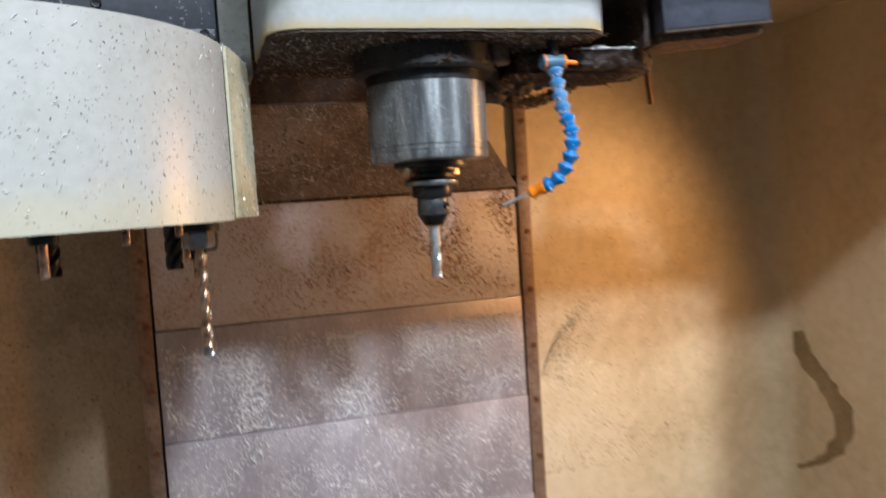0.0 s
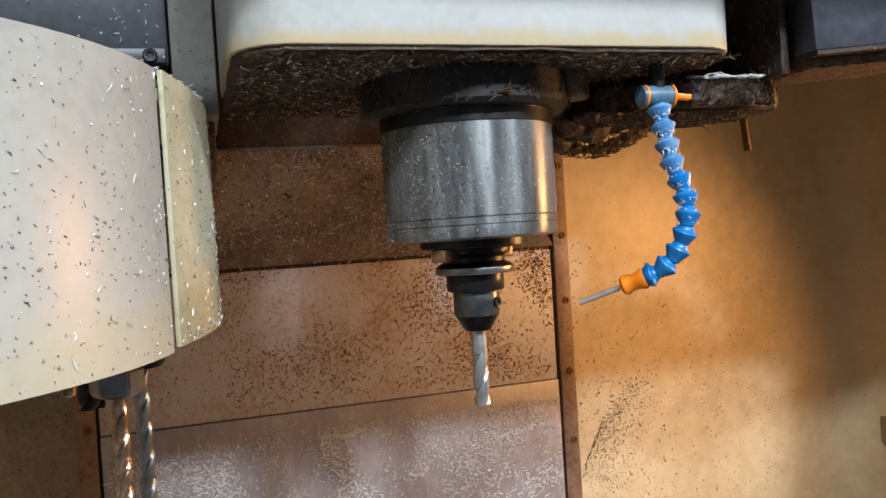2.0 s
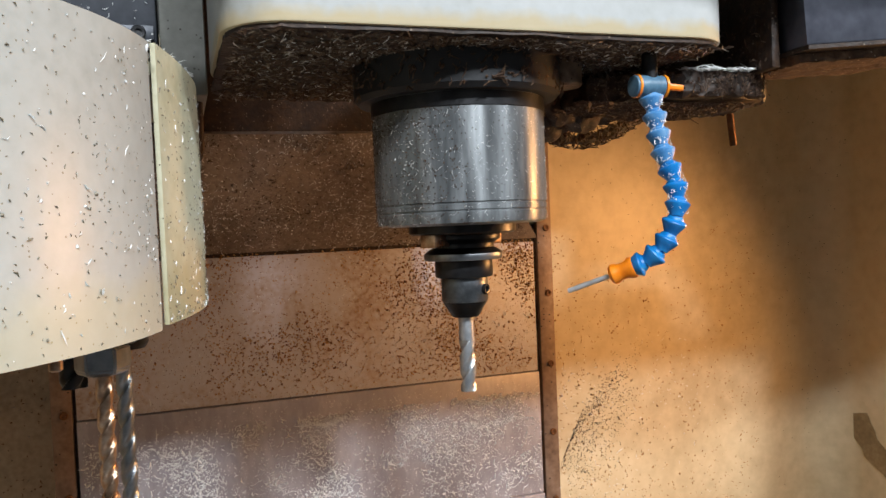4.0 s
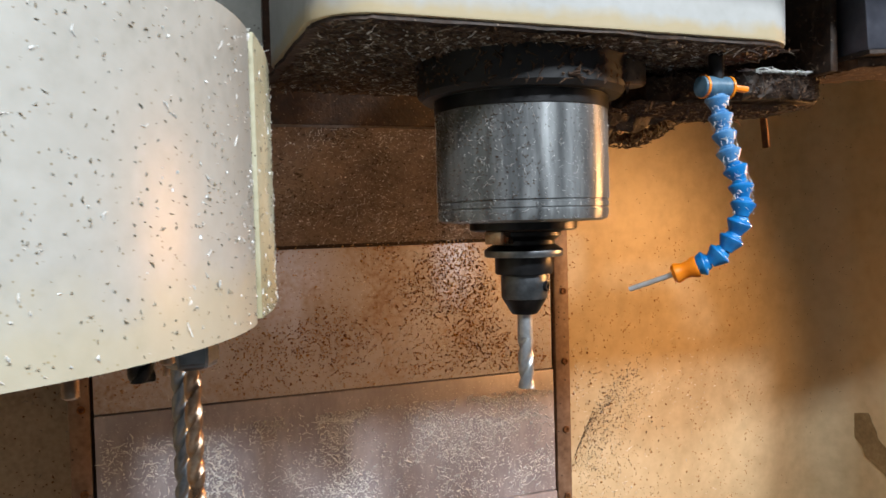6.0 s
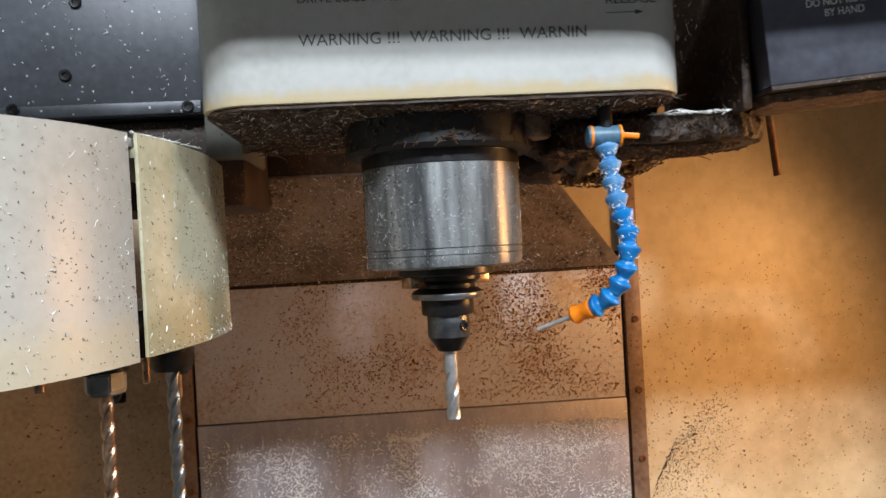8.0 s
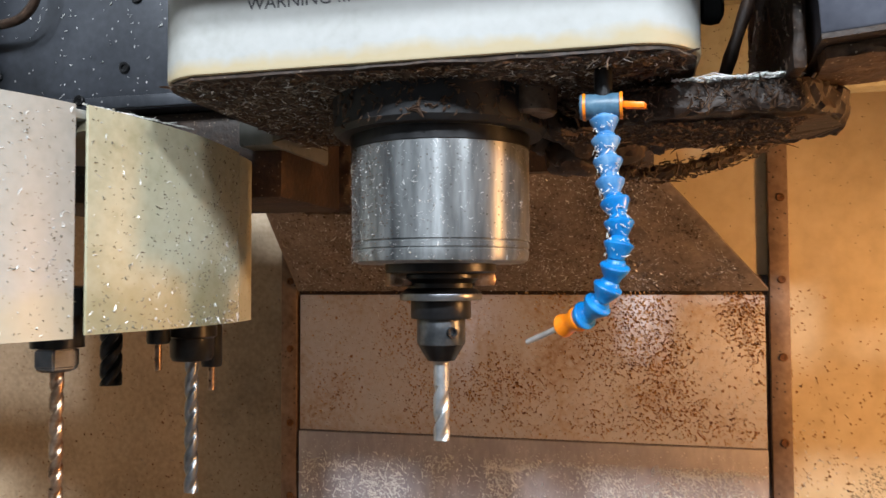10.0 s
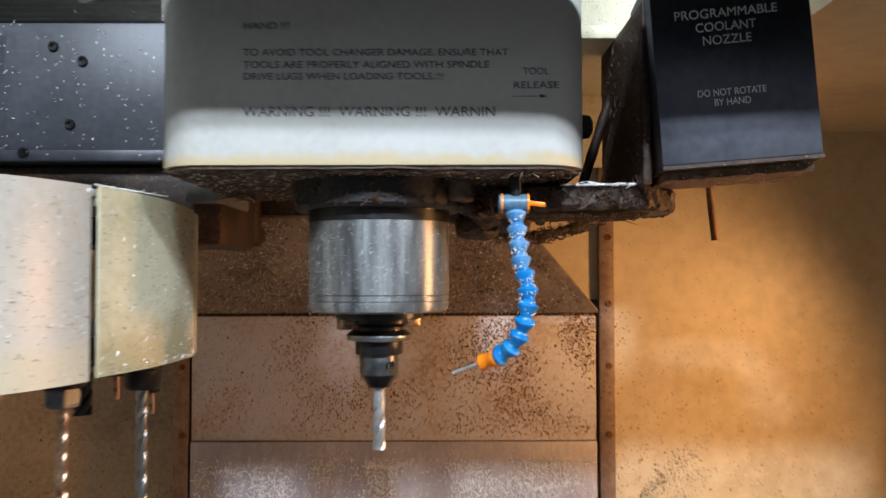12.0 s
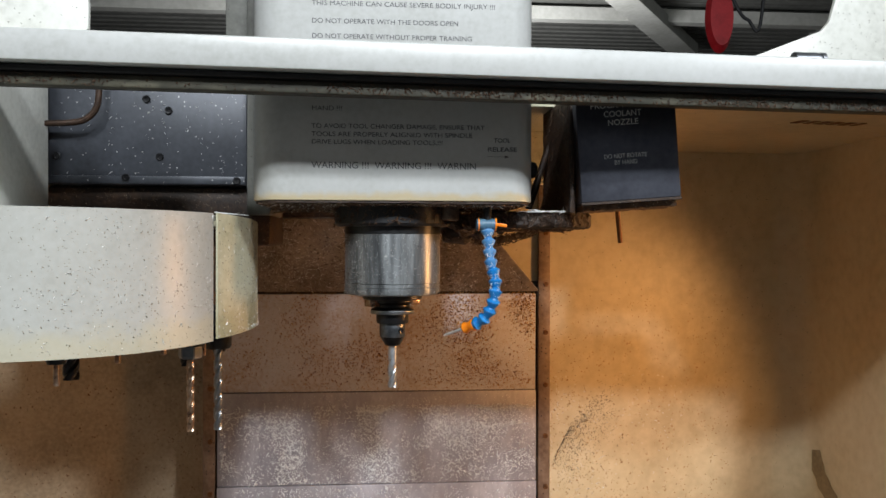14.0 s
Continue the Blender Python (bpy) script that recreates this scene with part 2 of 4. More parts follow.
OCHRE = material("ochre_swarf", [srgb(166, 122, 66), srgb(194, 152, 96), srgb(220, 188, 140)], 0.5, 0.2, scale=300, bump=0)
SPECK = material("grey_brown_speck", [srgb(88, 80, 66), srgb(122, 112, 94), srgb(150, 140, 120)], 0.6, scale=300, bump=0)
DIRT = material("brown_swarf", [srgb(122, 78, 36), srgb(160, 112, 60), srgb(196, 152, 98)], 0.7, 0.1, scale=300, bump=0)


# ---------------------------------------------------------------- makers
def place_of(ob):
    p = Vector(ob.location)
    while ob.parent:
        ob = ob.parent
        p += ob.location
    return p


def finish(bm, name, mat, smooth=True):
    bmesh.ops.recalc_face_normals(bm, faces=bm.faces)
    me = bpy.data.meshes.new(name)
    bm.to_mesh(me)
    bm.free()
    me.materials.append(mat)
    if smooth:
        me.polygons.foreach_set("use_smooth", [True] * len(me.polygons))
        me.set_sharp_from_angle(angle=radians(35))
    return me


def thing(name, base, label, category, group="", kind=""):
    ob = new(name)
    ob.location = base
    ob.empty_display_size = 0.02
    return tagged(ob, label, category, group, kind)


def part(name, bm, mat, parent, label="", smooth=True):
    """One mesh under a thing or a part; bm is in world coordinates."""
    p = place_of(parent)
    bmesh.ops.translate(bm, verts=bm.verts, vec=-p)
    ob = new(name, finish(bm, name, mat, smooth))
    ob.parent = parent
    return tagged(ob, label)


def solid(name, bm, mat, label, category="", group="", kind="", smooth=True):
    """A thing or a piece of the setting that is one mesh, in world coordinates."""
    c = Vector((0, 0, 0))
    if kind != "structure" and bm.verts:
        lo = [min(v.co[i] for v in bm.verts) for i in range(3)]
        hi = [max(v.co[i] for v in bm.verts) for i in range(3)]
        c = Vector(((lo[0] + hi[0]) / 2, (lo[1] + hi[1]) / 2, lo[2]))
        bmesh.ops.translate(bm, verts=bm.verts, vec=-c)
    ob = new(name, finish(bm, name, mat, smooth))
    ob.location = c
    return tagged(ob, label, category, group, kind)


def box(x0, x1, y0, y1, z0, z1, bevel=0.0, bm=None, seg=2):
    own = bmesh.new()
    bmesh.ops.create_cube(own, size=1)
    for v in own.verts:
        v.co = ((x0 + x1) / 2 + v.co.x * (x1 - x0), (y0 + y1) / 2 + v.co.y * (y1 - y0), (z0 + z1) / 2 + v.co.z * (z1 - z0))
    if bevel:
        bmesh.ops.bevel(own, geom=own.edges[:], offset=bevel, segments=seg, affect="EDGES", profile=0.5)
    return join(bm, own)


def join(bm, own):
    if bm is None:
        return own
    me = bpy.data.meshes.new("scratch")
    own.to_mesh(me)
    own.free()
    bm.from_mesh(me)
    bpy.data.meshes.remove(me)
    return bm


def crusty(bm, amp=0.002, cuts=3, freq=70.0, rounds=2):
    """Split a body finely and roughen it as caked sludge does."""
    for _ in range(rounds):
        longest = [e for e in bm.edges if e.calc_length() > 0.006]
        if len(bm.faces) < 30000 and longest:
            bmesh.ops.subdivide_edges(bm, edges=longest, cuts=cuts, use_grid_fill=True)
    bmesh.ops.triangulate(bm, faces=bm.faces)
    bm.normal_update()
    moves = [(v, v.normal * amp * (noise.noise(v.co * freq) + 0.6 * noise.noise(v.co * freq * 2.7))) for v in bm.verts]
    for v, d in moves:
        v.co += d
    return bm


def turned(bm, m):
    bmesh.ops.transform(bm, matrix=m, verts=bm.verts)
    return bm


def lathe(profile, seg=48, bm=None):
    """Turn (radius, z) pairs about the z axis."""
    own = bmesh.new()
    rings = []
    for r, z in profile:
        r = max(r, 1e-5)
        rings.append([own.verts.new((r * math.cos(2 * math.pi * i / seg), r * math.sin(2 * math.pi * i / seg), z)) for i in range(seg)])
    for a, b in zip(rings, rings[1:]):
        for i in range(seg):
            own.faces.new((a[i], a[(i + 1) % seg], b[(i + 1) % seg], b[i]))
    own.faces.new(rings[0])
    own.faces.new(rings[-1])
    return join(bm, own)


def prism(points, z0, z1, bevel=0.0, bm=None):
    """A plate with the outline points (x, y), between two heights."""
    own = bmesh.new()
    lo = [own.verts.new((x, y, z0)) for x, y in points]
    hi = [own.verts.new((x, y, z1)) for x, y in points]
    own.faces.new(lo)
    own.faces.new(hi)
    k = len(points)
    for i in range(k):
        own.faces.new((lo[i], lo[(i + 1) % k], hi[(i + 1) % k], hi[i]))
    if bevel:
        bmesh.ops.recalc_face_normals(own, faces=own.faces)
        flat = [e for e in own.edges if abs(e.verts[0].co.z - e.verts[1].co.z) < 1e-6]
        bmesh.ops.bevel(own, geom=flat, offset=bevel, segments=2, affect="EDGES", profile=0.5)
    return join(bm, own)


def rounded(x0, x1, y0, y1, r, n=8):
    pts = []
    for cx, cy, a0 in ((x1 - r, y0 + r, -90), (x1 - r, y1 - r, 0), (x0 + r, y1 - r, 90), (x0 + r, y0 + r, 180)):
        for i in range(n + 1):
            a = radians(a0 + 90 * i / n)
            pts.append((cx + r * math.cos(a), cy + r * math.sin(a)))
    return pts


def spline(points, n=8):
    """A smooth line through points."""
    p = [Vector(q) for q in points]
    p = [2 * p[0] - p[1]] + p + [2 * p[-1] - p[-2]]
    out = []
    for i in range(1, len(p) - 2):
        for j in range(n):
            t = j / n
            a, b, c, d = p[i - 1], p[i], p[i + 1], p[i + 2]
            out.append(0.5 * (2 * b + (c - a) * t + (2 * a - 5 * b + 4 * c - d) * t * t + (3 * b - a - 3 * c + d) * t ** 3))
    out.append(p[-2])
    return out


def tube(points, r, seg=10, bm=None, wave=0.0):
    own = bmesh.new()
    rings = []
    for i, p in enumerate(points):
        d = (points[min(i + 1, len(points) - 1)] - points[max(i - 1, 0)]).normalized()
        u = d.orthogonal().normalized() if i == 0 else (u - d * u.dot(d)).normalized()
        w = d.cross(u)
        rr = r * (1 + wave * (noise.noise(p * 90)))
        rings.append([own.verts.new(p + (u * math.cos(2 * math.pi * k / seg) + w * math.sin(2 * math.pi * k / seg)) * rr) for k in range(seg)])
    for a, b in zip(rings, rings[1:]):
        for k in range(seg):
            own.faces.new((a[k], a[(k + 1) % seg], b[(k + 1) % seg], b[k]))
    own.faces.new(rings[0])
    own.faces.new(rings[-1])
    return join(bm, own)


def along(a, b):
    """The pose that takes the z axis onto the way from a to b, standing at a."""
    a, b = Vector(a), Vector(b)
    return Matrix.Translation(a) @ (b - a).to_track_quat("Z", "Y").to_matrix().to_4x4()


def shell(cx, cy, r, thick, a0, a1, z0, z1, n=40, top=None):
    """A curved upright sheet round a centre, between two angles in degrees; top(angle) may lower its upper edge."""
    own = bmesh.new()
    rows = []
    for i in range(n + 1):
        a = a0 + (a1 - a0) * i / n
        c, s = math.cos(radians(a)), math.sin(radians(a))
        zt = top(a) if top else z1
        rows.append([own.verts.new((cx + q * c, cy + q * s, z)) for q, z in ((r, z0), (r, zt), (r - thick, zt), (r - thick, z0))])
    for a, b in zip(rows, rows[1:]):
        for k in range(4):
            own.faces.new((a[k], a[(k + 1) % 4], b[(k + 1) % 4], b[k]))
    own.faces.new(rows[0])
    own.faces.new(rows[-1])
    return own


def lettering(words, x, y, z, size, mat, parent, width=0.0, m=None, name="lettering"):
    """A line of raised letters that faces the front, its left foot at x, y, z; width stretches it to that length."""
    cu = bpy.data.curves.new("letters", "FONT")
    cu.body, cu.size, cu.extrude = words, size, 0.0002
    ob = bpy.data.objects.new("letters", cu)
    scene.collection.objects.link(ob)
    bpy.context.view_layer.update()
    me = bpy.data.meshes.new_from_object(ob.evaluated_get(bpy.context.evaluated_depsgraph_get()))
    bpy.data.objects.remove(ob)
    me.materials.clear()
    me.materials.append(mat)
    wide = max(v.co.x for v in me.vertices)
    sx = width / wide if width else 1
    place = (m or Matrix.Identity(4)) @ Matrix.Translation((x, y, z)) @ pose(0, 0, 0, 90, 0, 0) @ Matrix.Diagonal((sx, 1, 1, 1))
    me.transform(Matrix.Translation(-place_of(parent)) @ place)
    t = new(name, me)
    t.parent = parent
    return t


def screw(x, y, z, r, parent, mat=None, name="screw"):
    """A socket screw whose head faces the front."""
    bm = lathe([(r * 0.45, 0.0012), (r * 0.5, 0.0032), (r * 0.85, 0.0034), (r, 0.0026), (r, -0.001), (r * 0.9, -0.0015)], 14)
    turned(bm, pose(x, y, z, 90, 0, 0))
    return part(name, bm, mat or BLACK, parent)


# ---------------------------------------------------------------- the workshop
solid("floor", box(-9, 9, -7, 22, -0.1, 0), CONCRETE, "grey concrete workshop floor", kind="structure")
solid("wall_south", box(-9, 9, -7.2, -7, 0, 6), PLASTER, "pale grey painted workshop wall", kind="structure")
solid("wall_north", box(-9, 9, 22, 22.2, 0, 6), PLASTER, "pale grey painted workshop wall", kind="structure")
solid("wall_west", box(-9.2, -9, -7, 22, 0, 6), PLASTER, "pale grey painted workshop wall", kind="structure")
solid("wall_east", box(9, 9.2, -7, 22, 0, 6), PLASTER, "pale grey painted workshop wall", kind="structure")
bm = bmesh.new()
for i in range(97):
    y = -7 + i * 0.3
    box(-9.2, 9.2, y, y + 0.17, 5.9, 5.96, bm=bm)
box(-9.2, 9.2, -7.2, 22.2, 5.96, 6.06, bm=bm)
solid("ceiling", bm, ROOF, "grey corrugated steel roof deck", kind="structure", smooth=False)
for x0, y0, x1, y1, w, z in ((-9, 13, 9, 13, 0.25, 5.7), (-9, 8, 9, 8, 0.25, 5.7), (1.2, 7.5, 6.5, 15, 0.5, 5.6), (-5.6, 7.5, -2.0, 10.5, 0.3, 5.6), (-5.2, 10.5, -2.6, 8.5, 0.12, 5.5), (-1.0, 13, 0.5, 8, 0.1, 5.5)):
    d = Vector((x1 - x0, y1 - y0, 0))
    bm = box(0, d.length, -w / 2, w / 2, z - 0.12, z + 0.12, 0.01)
    turned(bm, pose(x0, y0, 0, 0, 0, math.degrees(math.atan2(d.y, d.x))))
    solid("roof_beam", bm, ROOFBEAM, "pale painted steel roof beam under the deck", kind="structure", smooth=False)

# ---------------------------------------------------------------- the enclosure
WALL_Y = 0.59
solid("wall_back", box(-0.39, 0.975, WALL_Y, WALL_Y + 0.03, 0.3, 1.66), TAN, "oil-stained tan painted sheet steel back wall", kind="structure")
solid("wall_back_recess", box(-1.2, -0.39, 0.665, 0.695, 0.3, 1.66), BROWN_TAN, "browner tan sheet steel wall set back beside the way cover", kind="structure")
solid("wall_step", box(-0.405, -0.39, 0.588, 0.6648, 0.3, 1.66), STRIP, "brown steel edge of the recess", kind="structure")
solid("wall_corner", shell(0.905, 0.52, 0.073, 0.003, 0, 90, 0.3, 1.659, 16), TAN, "bent tan sheet steel corner of the enclosure", kind="structure")
solid("wall_right", box(0.975, 1.005, -0.3, WALL_Y + 0.03, 0.3, 1.66), TAN, "oil-stained tan painted sheet steel side wall", kind="structure")
solid("wall_left", box(-1.23, -1.2, -0.3, 0.695, 0.3, 1.66), TAN, "oil-stained tan painted sheet steel side wall", kind="structure")
solid("ceiling_panel", box(0.43, 1.005, -0.131, WALL_Y + 0.03, 1.66, 1.68), TAN, "tan steel roof panel lit by the work lamp", kind="structure")
# Cream strip in the gap, placed to keep lamp light off the back wall.
solid("ceiling_strip", box(0.20, 0.428, 0.03, 0.298, 1.66, 1.675, 0.002), CREAM, "cream roof strip beside the head, placed to block lamp light", kind="structure")
solid("ceiling_panel_left", box(-1.23, -0.56, 0.12, 0.695, 1.66, 1.68), TAN, "tan steel roof panel", kind="structure")
solid("chip_tray", box(-1.2, 0.975, -0.3, 0.66, 0.28, 0.3), STRIP, "brown steel chip tray floor", kind="structure")
solid("front_panel", box(-1.5, 1.5, -0.36, -0.3, 0.0, 0.85, 0.004), WHITE, "white painted machine front below the door", kind="structure")
solid("jamb_right", box(0.76, 1.5, -0.36, -0.3, 0.85, 1.9, 0.004), WHITE, "white painted door jamb", kind="structure")
solid("jamb_left", box(-1.6, -1.2, -0.36, -0.3, 0.85, 1.9, 0.004), WHITE, "white painted door jamb", kind="structure")

# door header: white channel above, black seal, dirty rail below
header = thing("door_header", (0, -0.23, 1.61), "white enclosure header with a black seal and a dirty rail", "header", kind="structure")
SAG = pose(0, 0, 0.0085, 0, 0.85, 0)
part("channel", turned(box(-1.6, 1.5, -0.26, -0.215, 1.6365, 1.6735, 0.003), SAG), HEAD_WHITE, header)
# Black sheet added behind the channel, so the coolant box mirrors no white.
part("reflection_baffle", turned(box(-1.6, 1.5, -0.2146, -0.2110, 1.614, 1.682), SAG), RUBBER, header)
part("seal", turned(box(-1.6, 1.5, -0.245, -0.215, 1.6290, 1.6355, 0.002), SAG), RUBBER, header)
part("rail", turned(box(-1.6, 1.5, -0.235, -0.215, 1.6135, 1.6285, 0.002), SAG), OLIVE, header, "chip-caked grey rail")
# Unseen shelf, added to block lamp light over the header from head and box.
part("flange", turned(box(-1.6, 1.5, -0.2105, -0.132, 1.662, 1.666), SAG), RUBBER, header)

# way cover on the back wall
way = thing("way_cover", (0, 0.585, 0.3), "oily brown and grey steel way cover panels between screwed strips", "way cover")
part("panel", box(-0.376, 0.337, 0.577, 0.5845, 1.113, 1.331, 0.001), PANEL_RUST, way, "brown panel caked with swarf")
part("panel", box(-0.376, 0.337, 0.572, 0.584, 0.906, 1.1115, 0.001), PANEL_GREY, way)
part("panel", box(-0.376, 0.337, 0.567, 0.579, 0.70, 0.9045, 0.001), PANEL_GREY, way)
part("panel", box(-0.376, 0.337, 0.562, 0.574, 0.45, 0.6985, 0.001), PANEL_GREY, way)
# Dark sheet standing in for the shade in the gaps round the panels.
part("shade_backing", box(-0.381, 0.343, 0.585, 0.5895, 0.45, 1.36), DARK, way)
for x0, x1 in ((0.343, 0.370), (-0.408, -0.381)):
    st = part("strip", box(x0, x1, 0.574, 0.588, 0.45, 1.66, 0.0015), STRIP, way)
    for z in (0.77, 0.89, 1.006, 1.123, 1.243, 1.353, 1.47):
        screw((x0 + x1) / 2 + 0.003, 0.574, z, 0.0058, st, RUST)
# apron: leans forward from the panel to the column
K = 0.157
bm = bmesh.new()
vs = [bm.verts.new(p) for p in ((-0.378, 0.573, 1.337), (0.342, 0.573, 1.337), (0.342 - K, 0.573 - K, 1.337 + K), (-0.378, 0.573 - K, 1.337 + K))]
bm.faces.new(vs)
ext = bmesh.ops.extrude_face_region(bm, geom=bm.faces[:])
bmesh.ops.translate(bm, vec=(0, 0.004, 0.004), verts=[v for v in ext["geom"] if isinstance(v, bmesh.types.BMVert)])
part("apron", bm, APRON, way, "dark rusty sloping apron plate", smooth=False)

# ---------------------------------------------------------------- column and dark plate
column = thing("machine_column", (0, 0.4, 0.3), "dark cast iron machine column behind the head", "column")
# The black material carries the shade left of the nose on this face.
part("casting", box(-0.219, 0.182, 0.422, 0.58, 1.496, 2.3, 0.004), DARK, column, "brown column face, darkened for the shade there")
part("gib", crusty(box(-0.315, -0.2195, 0.392, 0.57, 1.452, 1.60, 0.012), 0.004, 3, 60), DARK, column, "black sludge-caked casting beside the column")
part("cover", box(0.19, 0.44, 0.30, 0.33, 1.56, 1.80, 0.003), CREAM, column, "cream painted column cover")
side = thing("side_plate", (-0.39, 0.12, 1.535), "dark grey steel cover plate with socket screws", "cover plate")
part("plate", box(-0.56, -0.2355, 0.112, 0.2, 1.537, 1.705, 0.003), PLATE, side)
part("lip", box(-0.55, -0.238, 0.108, 0.1125, 1.539, 1.552, 0.001), PLATE, side)
for x, z in ((-0.374, 1.583), (-0.426, 1.549), (-0.251, 1.545), (-0.535, 1.583), (-0.395, 1.676), (-0.36, 1.658)):
    screw(x, 0.112 if z > 1.56 else 0.1075, z, 0.0062, side)
part("casting", box(-0.56, -0.2, 0.13, 0.3, 1.44, 1.536, 0.006), DARK, side, "black oily casting")

# ---------------------------------------------------------------- spindle head
head = thing("spindle_housing", (0, 0, 1.5), "white painted milling head with warning text and oily underside", "spindle housing")
part("cover", prism(rounded(-0.195, 0.197, -0.117, 0.11, 0.045), 1.502, 2.2, 0.002), HEAD_WHITE, head, "white cover with rounded corners")
part("side_panel", box(-0.234, -0.196, 0.10, 0.25, 1.490, 2.2, 0.003), GREYPAINT, head, "speckled grey painted side casting")
part("upper_casting", box(-0.272, -0.2345, 0.12, 0.25, 1.708, 2.2, 0.003), GREYPAINT, head, "speckled grey painted upper casting")
part("underside", crusty(prism(rounded(-0.192, 0.194, -0.114, 0.17, 0.042), 1.4990, 1.5018), 0.0018, 3, 80), DARK, head, "underside caked with oil and swarf")
for words, z, size, x1 in (("WARNING !!!  WARNING !!!  WARNIN", 1.5455, 0.0128, 0.112), ("DRIVE LUGS WHEN LOADING TOOLS,!!!", 1.5785, 0.0088, 0.066), ("TOOLS ARE PROPERLY ALIGNED WITH SPINDLE", 1.589, 0.0088, 0.107), ("TO AVOID TOOL CHANGER DAMAGE, ENSURE THAT", 1.600, 0.0088, 0.124), ("HAND !!!", 1.624, 0.0088, -0.071),
        ("DO NOT OPERATE WITHOUT PROPER TRAINING", 1.7215, 0.0092, 0.106), ("DO NOT OPERATE WITH THE DOORS OPEN", 1.742, 0.0092, 0.087), ("THIS MACHINE CAN CAUSE SEVERE BODILY INJURY !!!", 1.766, 0.0092, 0.138)):
    lettering(words, -0.112, -0.1172, z, size, TEXT_DARK, head, x1 + 0.112)
lettering("TOOL", 0.137, -0.1172, 1.583, 0.0088, TEXT_DARK, head, 0.023)
lettering("RELEASE", 0.128, -0.1172, 1.5705, 0.0088, TEXT_DARK, head, 0.041)
bm = box(0.128, 0.158, -0.1174, -0.1168, 1.5632, 1.5637)
join(bm, turned(prism([(0.152, 1.5615), (0.1585, 1.5634), (0.152, 1.5653)], -0.0003, 0.0003), pose(0, -0.1171, 0, 90, 0, 0)))
part("arrow", bm, TEXT_DARK, head, smooth=False)

# spindle nose
nose = thing("spindle_nose", (0, 0, 1.365), "ground steel spindle nose cylinder with dark mounting ring", "spindle")
# The ring's black colour includes the shade under the head.
part("mounting_ring", lathe([(0.06, 1.469), (0.082, 1.469), (0.086, 1.473), (0.087, 1.4985), (0.06, 1.4985)], 64), RUBBER, nose, "oily mounting ring, blackened for the shade under the head")
part("barrel", lathe([(0.05, 1.3675), (0.066, 1.3675), (0.070, 1.3695), (0.0712, 1.3745), (0.0712, 1.3775), (0.0704, 1.3780), (0.0704, 1.3790), (0.0714, 1.3795), (0.0714, 1.3835), (0.0704, 1.3840), (0.0704, 1.3850), (0.0716, 1.3856), (0.0716, 1.4700), (0.05, 1.4700)], 96), STEEL, nose, "ground steel barrel with two grooves")
# Black band put where shade covers the top of the barrel.
part("collar", lathe([(0.05, 1.4575), (0.0720, 1.4575), (0.0724, 1.4580), (0.0724, 1.4685), (0.05, 1.4685)], 72), BLACK, nose, "collar above the barrel, black for the shade there")
boss = lathe([(0.006, 1.4775), (0.0155, 1.4775), (0.0175, 1.4795), (0.0175, 1.4985), (0.006, 1.4985)], 32)
part("boss", turned(boss, Matrix.Translation((0.080, -0.034, 0))), BOSS, nose, "worn brown steel boss beside the mounting ring")
part("spindle_face", lathe([(0.02, 1.3600), (0.043, 1.3600), (0.045, 1.3615), (0.045, 1.3680), (0.02, 1.3680)], 64), BLACK, nose)
for a in (70, 250):
    bm = box(-0.008, 0.008, 0.026, 0.044, 1.3500, 1.3605, 0.001)
    turned(bm, pose(0, 0, 0, 0, 0, a - 90 - 40))
    part("drive_key", bm, GOLD, nose)

# tool holder in the spindle, with its end mill
holder = thing("tool_holder", (0, 0, 1.225), "black end mill holder with a two flute end mill", "tool holder")
part("flange", lathe([(0.020, 1.3602), (0.0300, 1.3602), (0.0318, 1.3590), (0.0318, 1.3560), (0.0300, 1.3545), (0.0262, 1.3520), (0.0262, 1.3485), (0.0300, 1.3465), (0.0330, 1.3440), (0.020, 1.3440)], 56), BLACK, holder)
part("flange_rim", lathe([(0.020, 1.3439), (0.0330, 1.3439), (0.0332, 1.3430), (0.0332, 1.3395), (0.0325, 1.3385), (0.020, 1.3385)], 56), GREYSTEEL, holder, "bright worn flange rim")
part("shank", lathe([(0.01, 1.3384), (0.0240, 1.3384), (0.0244, 1.3370), (0.0244, 1.3250), (0.0236, 1.3238), (0.01, 1.3238)], 48), BLACK, holder)
part("nose_body", lathe([(0.01, 1.3237), (0.0192, 1.3237), (0.0196, 1.3225), (0.0196, 1.3045), (0.0190, 1.3032), (0.01, 1.3032)], 48), HOLDER, holder, "worn grey body")
part("taper", lathe([(0.005, 1.3031), (0.0190, 1.3031), (0.0120, 1.2915), (0.0110, 1.2900), (0.005, 1.2900)], 48), BLACK, holder)
bm = lathe([(0.0022, 0.0), (0.0026, 0.0026), (0.0042, 0.0028), (0.0044, 0.0018), (0.0044, -0.002), (0.002, -0.002)], 20)
turned(bm, pose(0, 0, 1.3135, 90, 0, 38) @ pose(0, 0, 0.0193))
part("set_screw", bm, BLACK, holder)


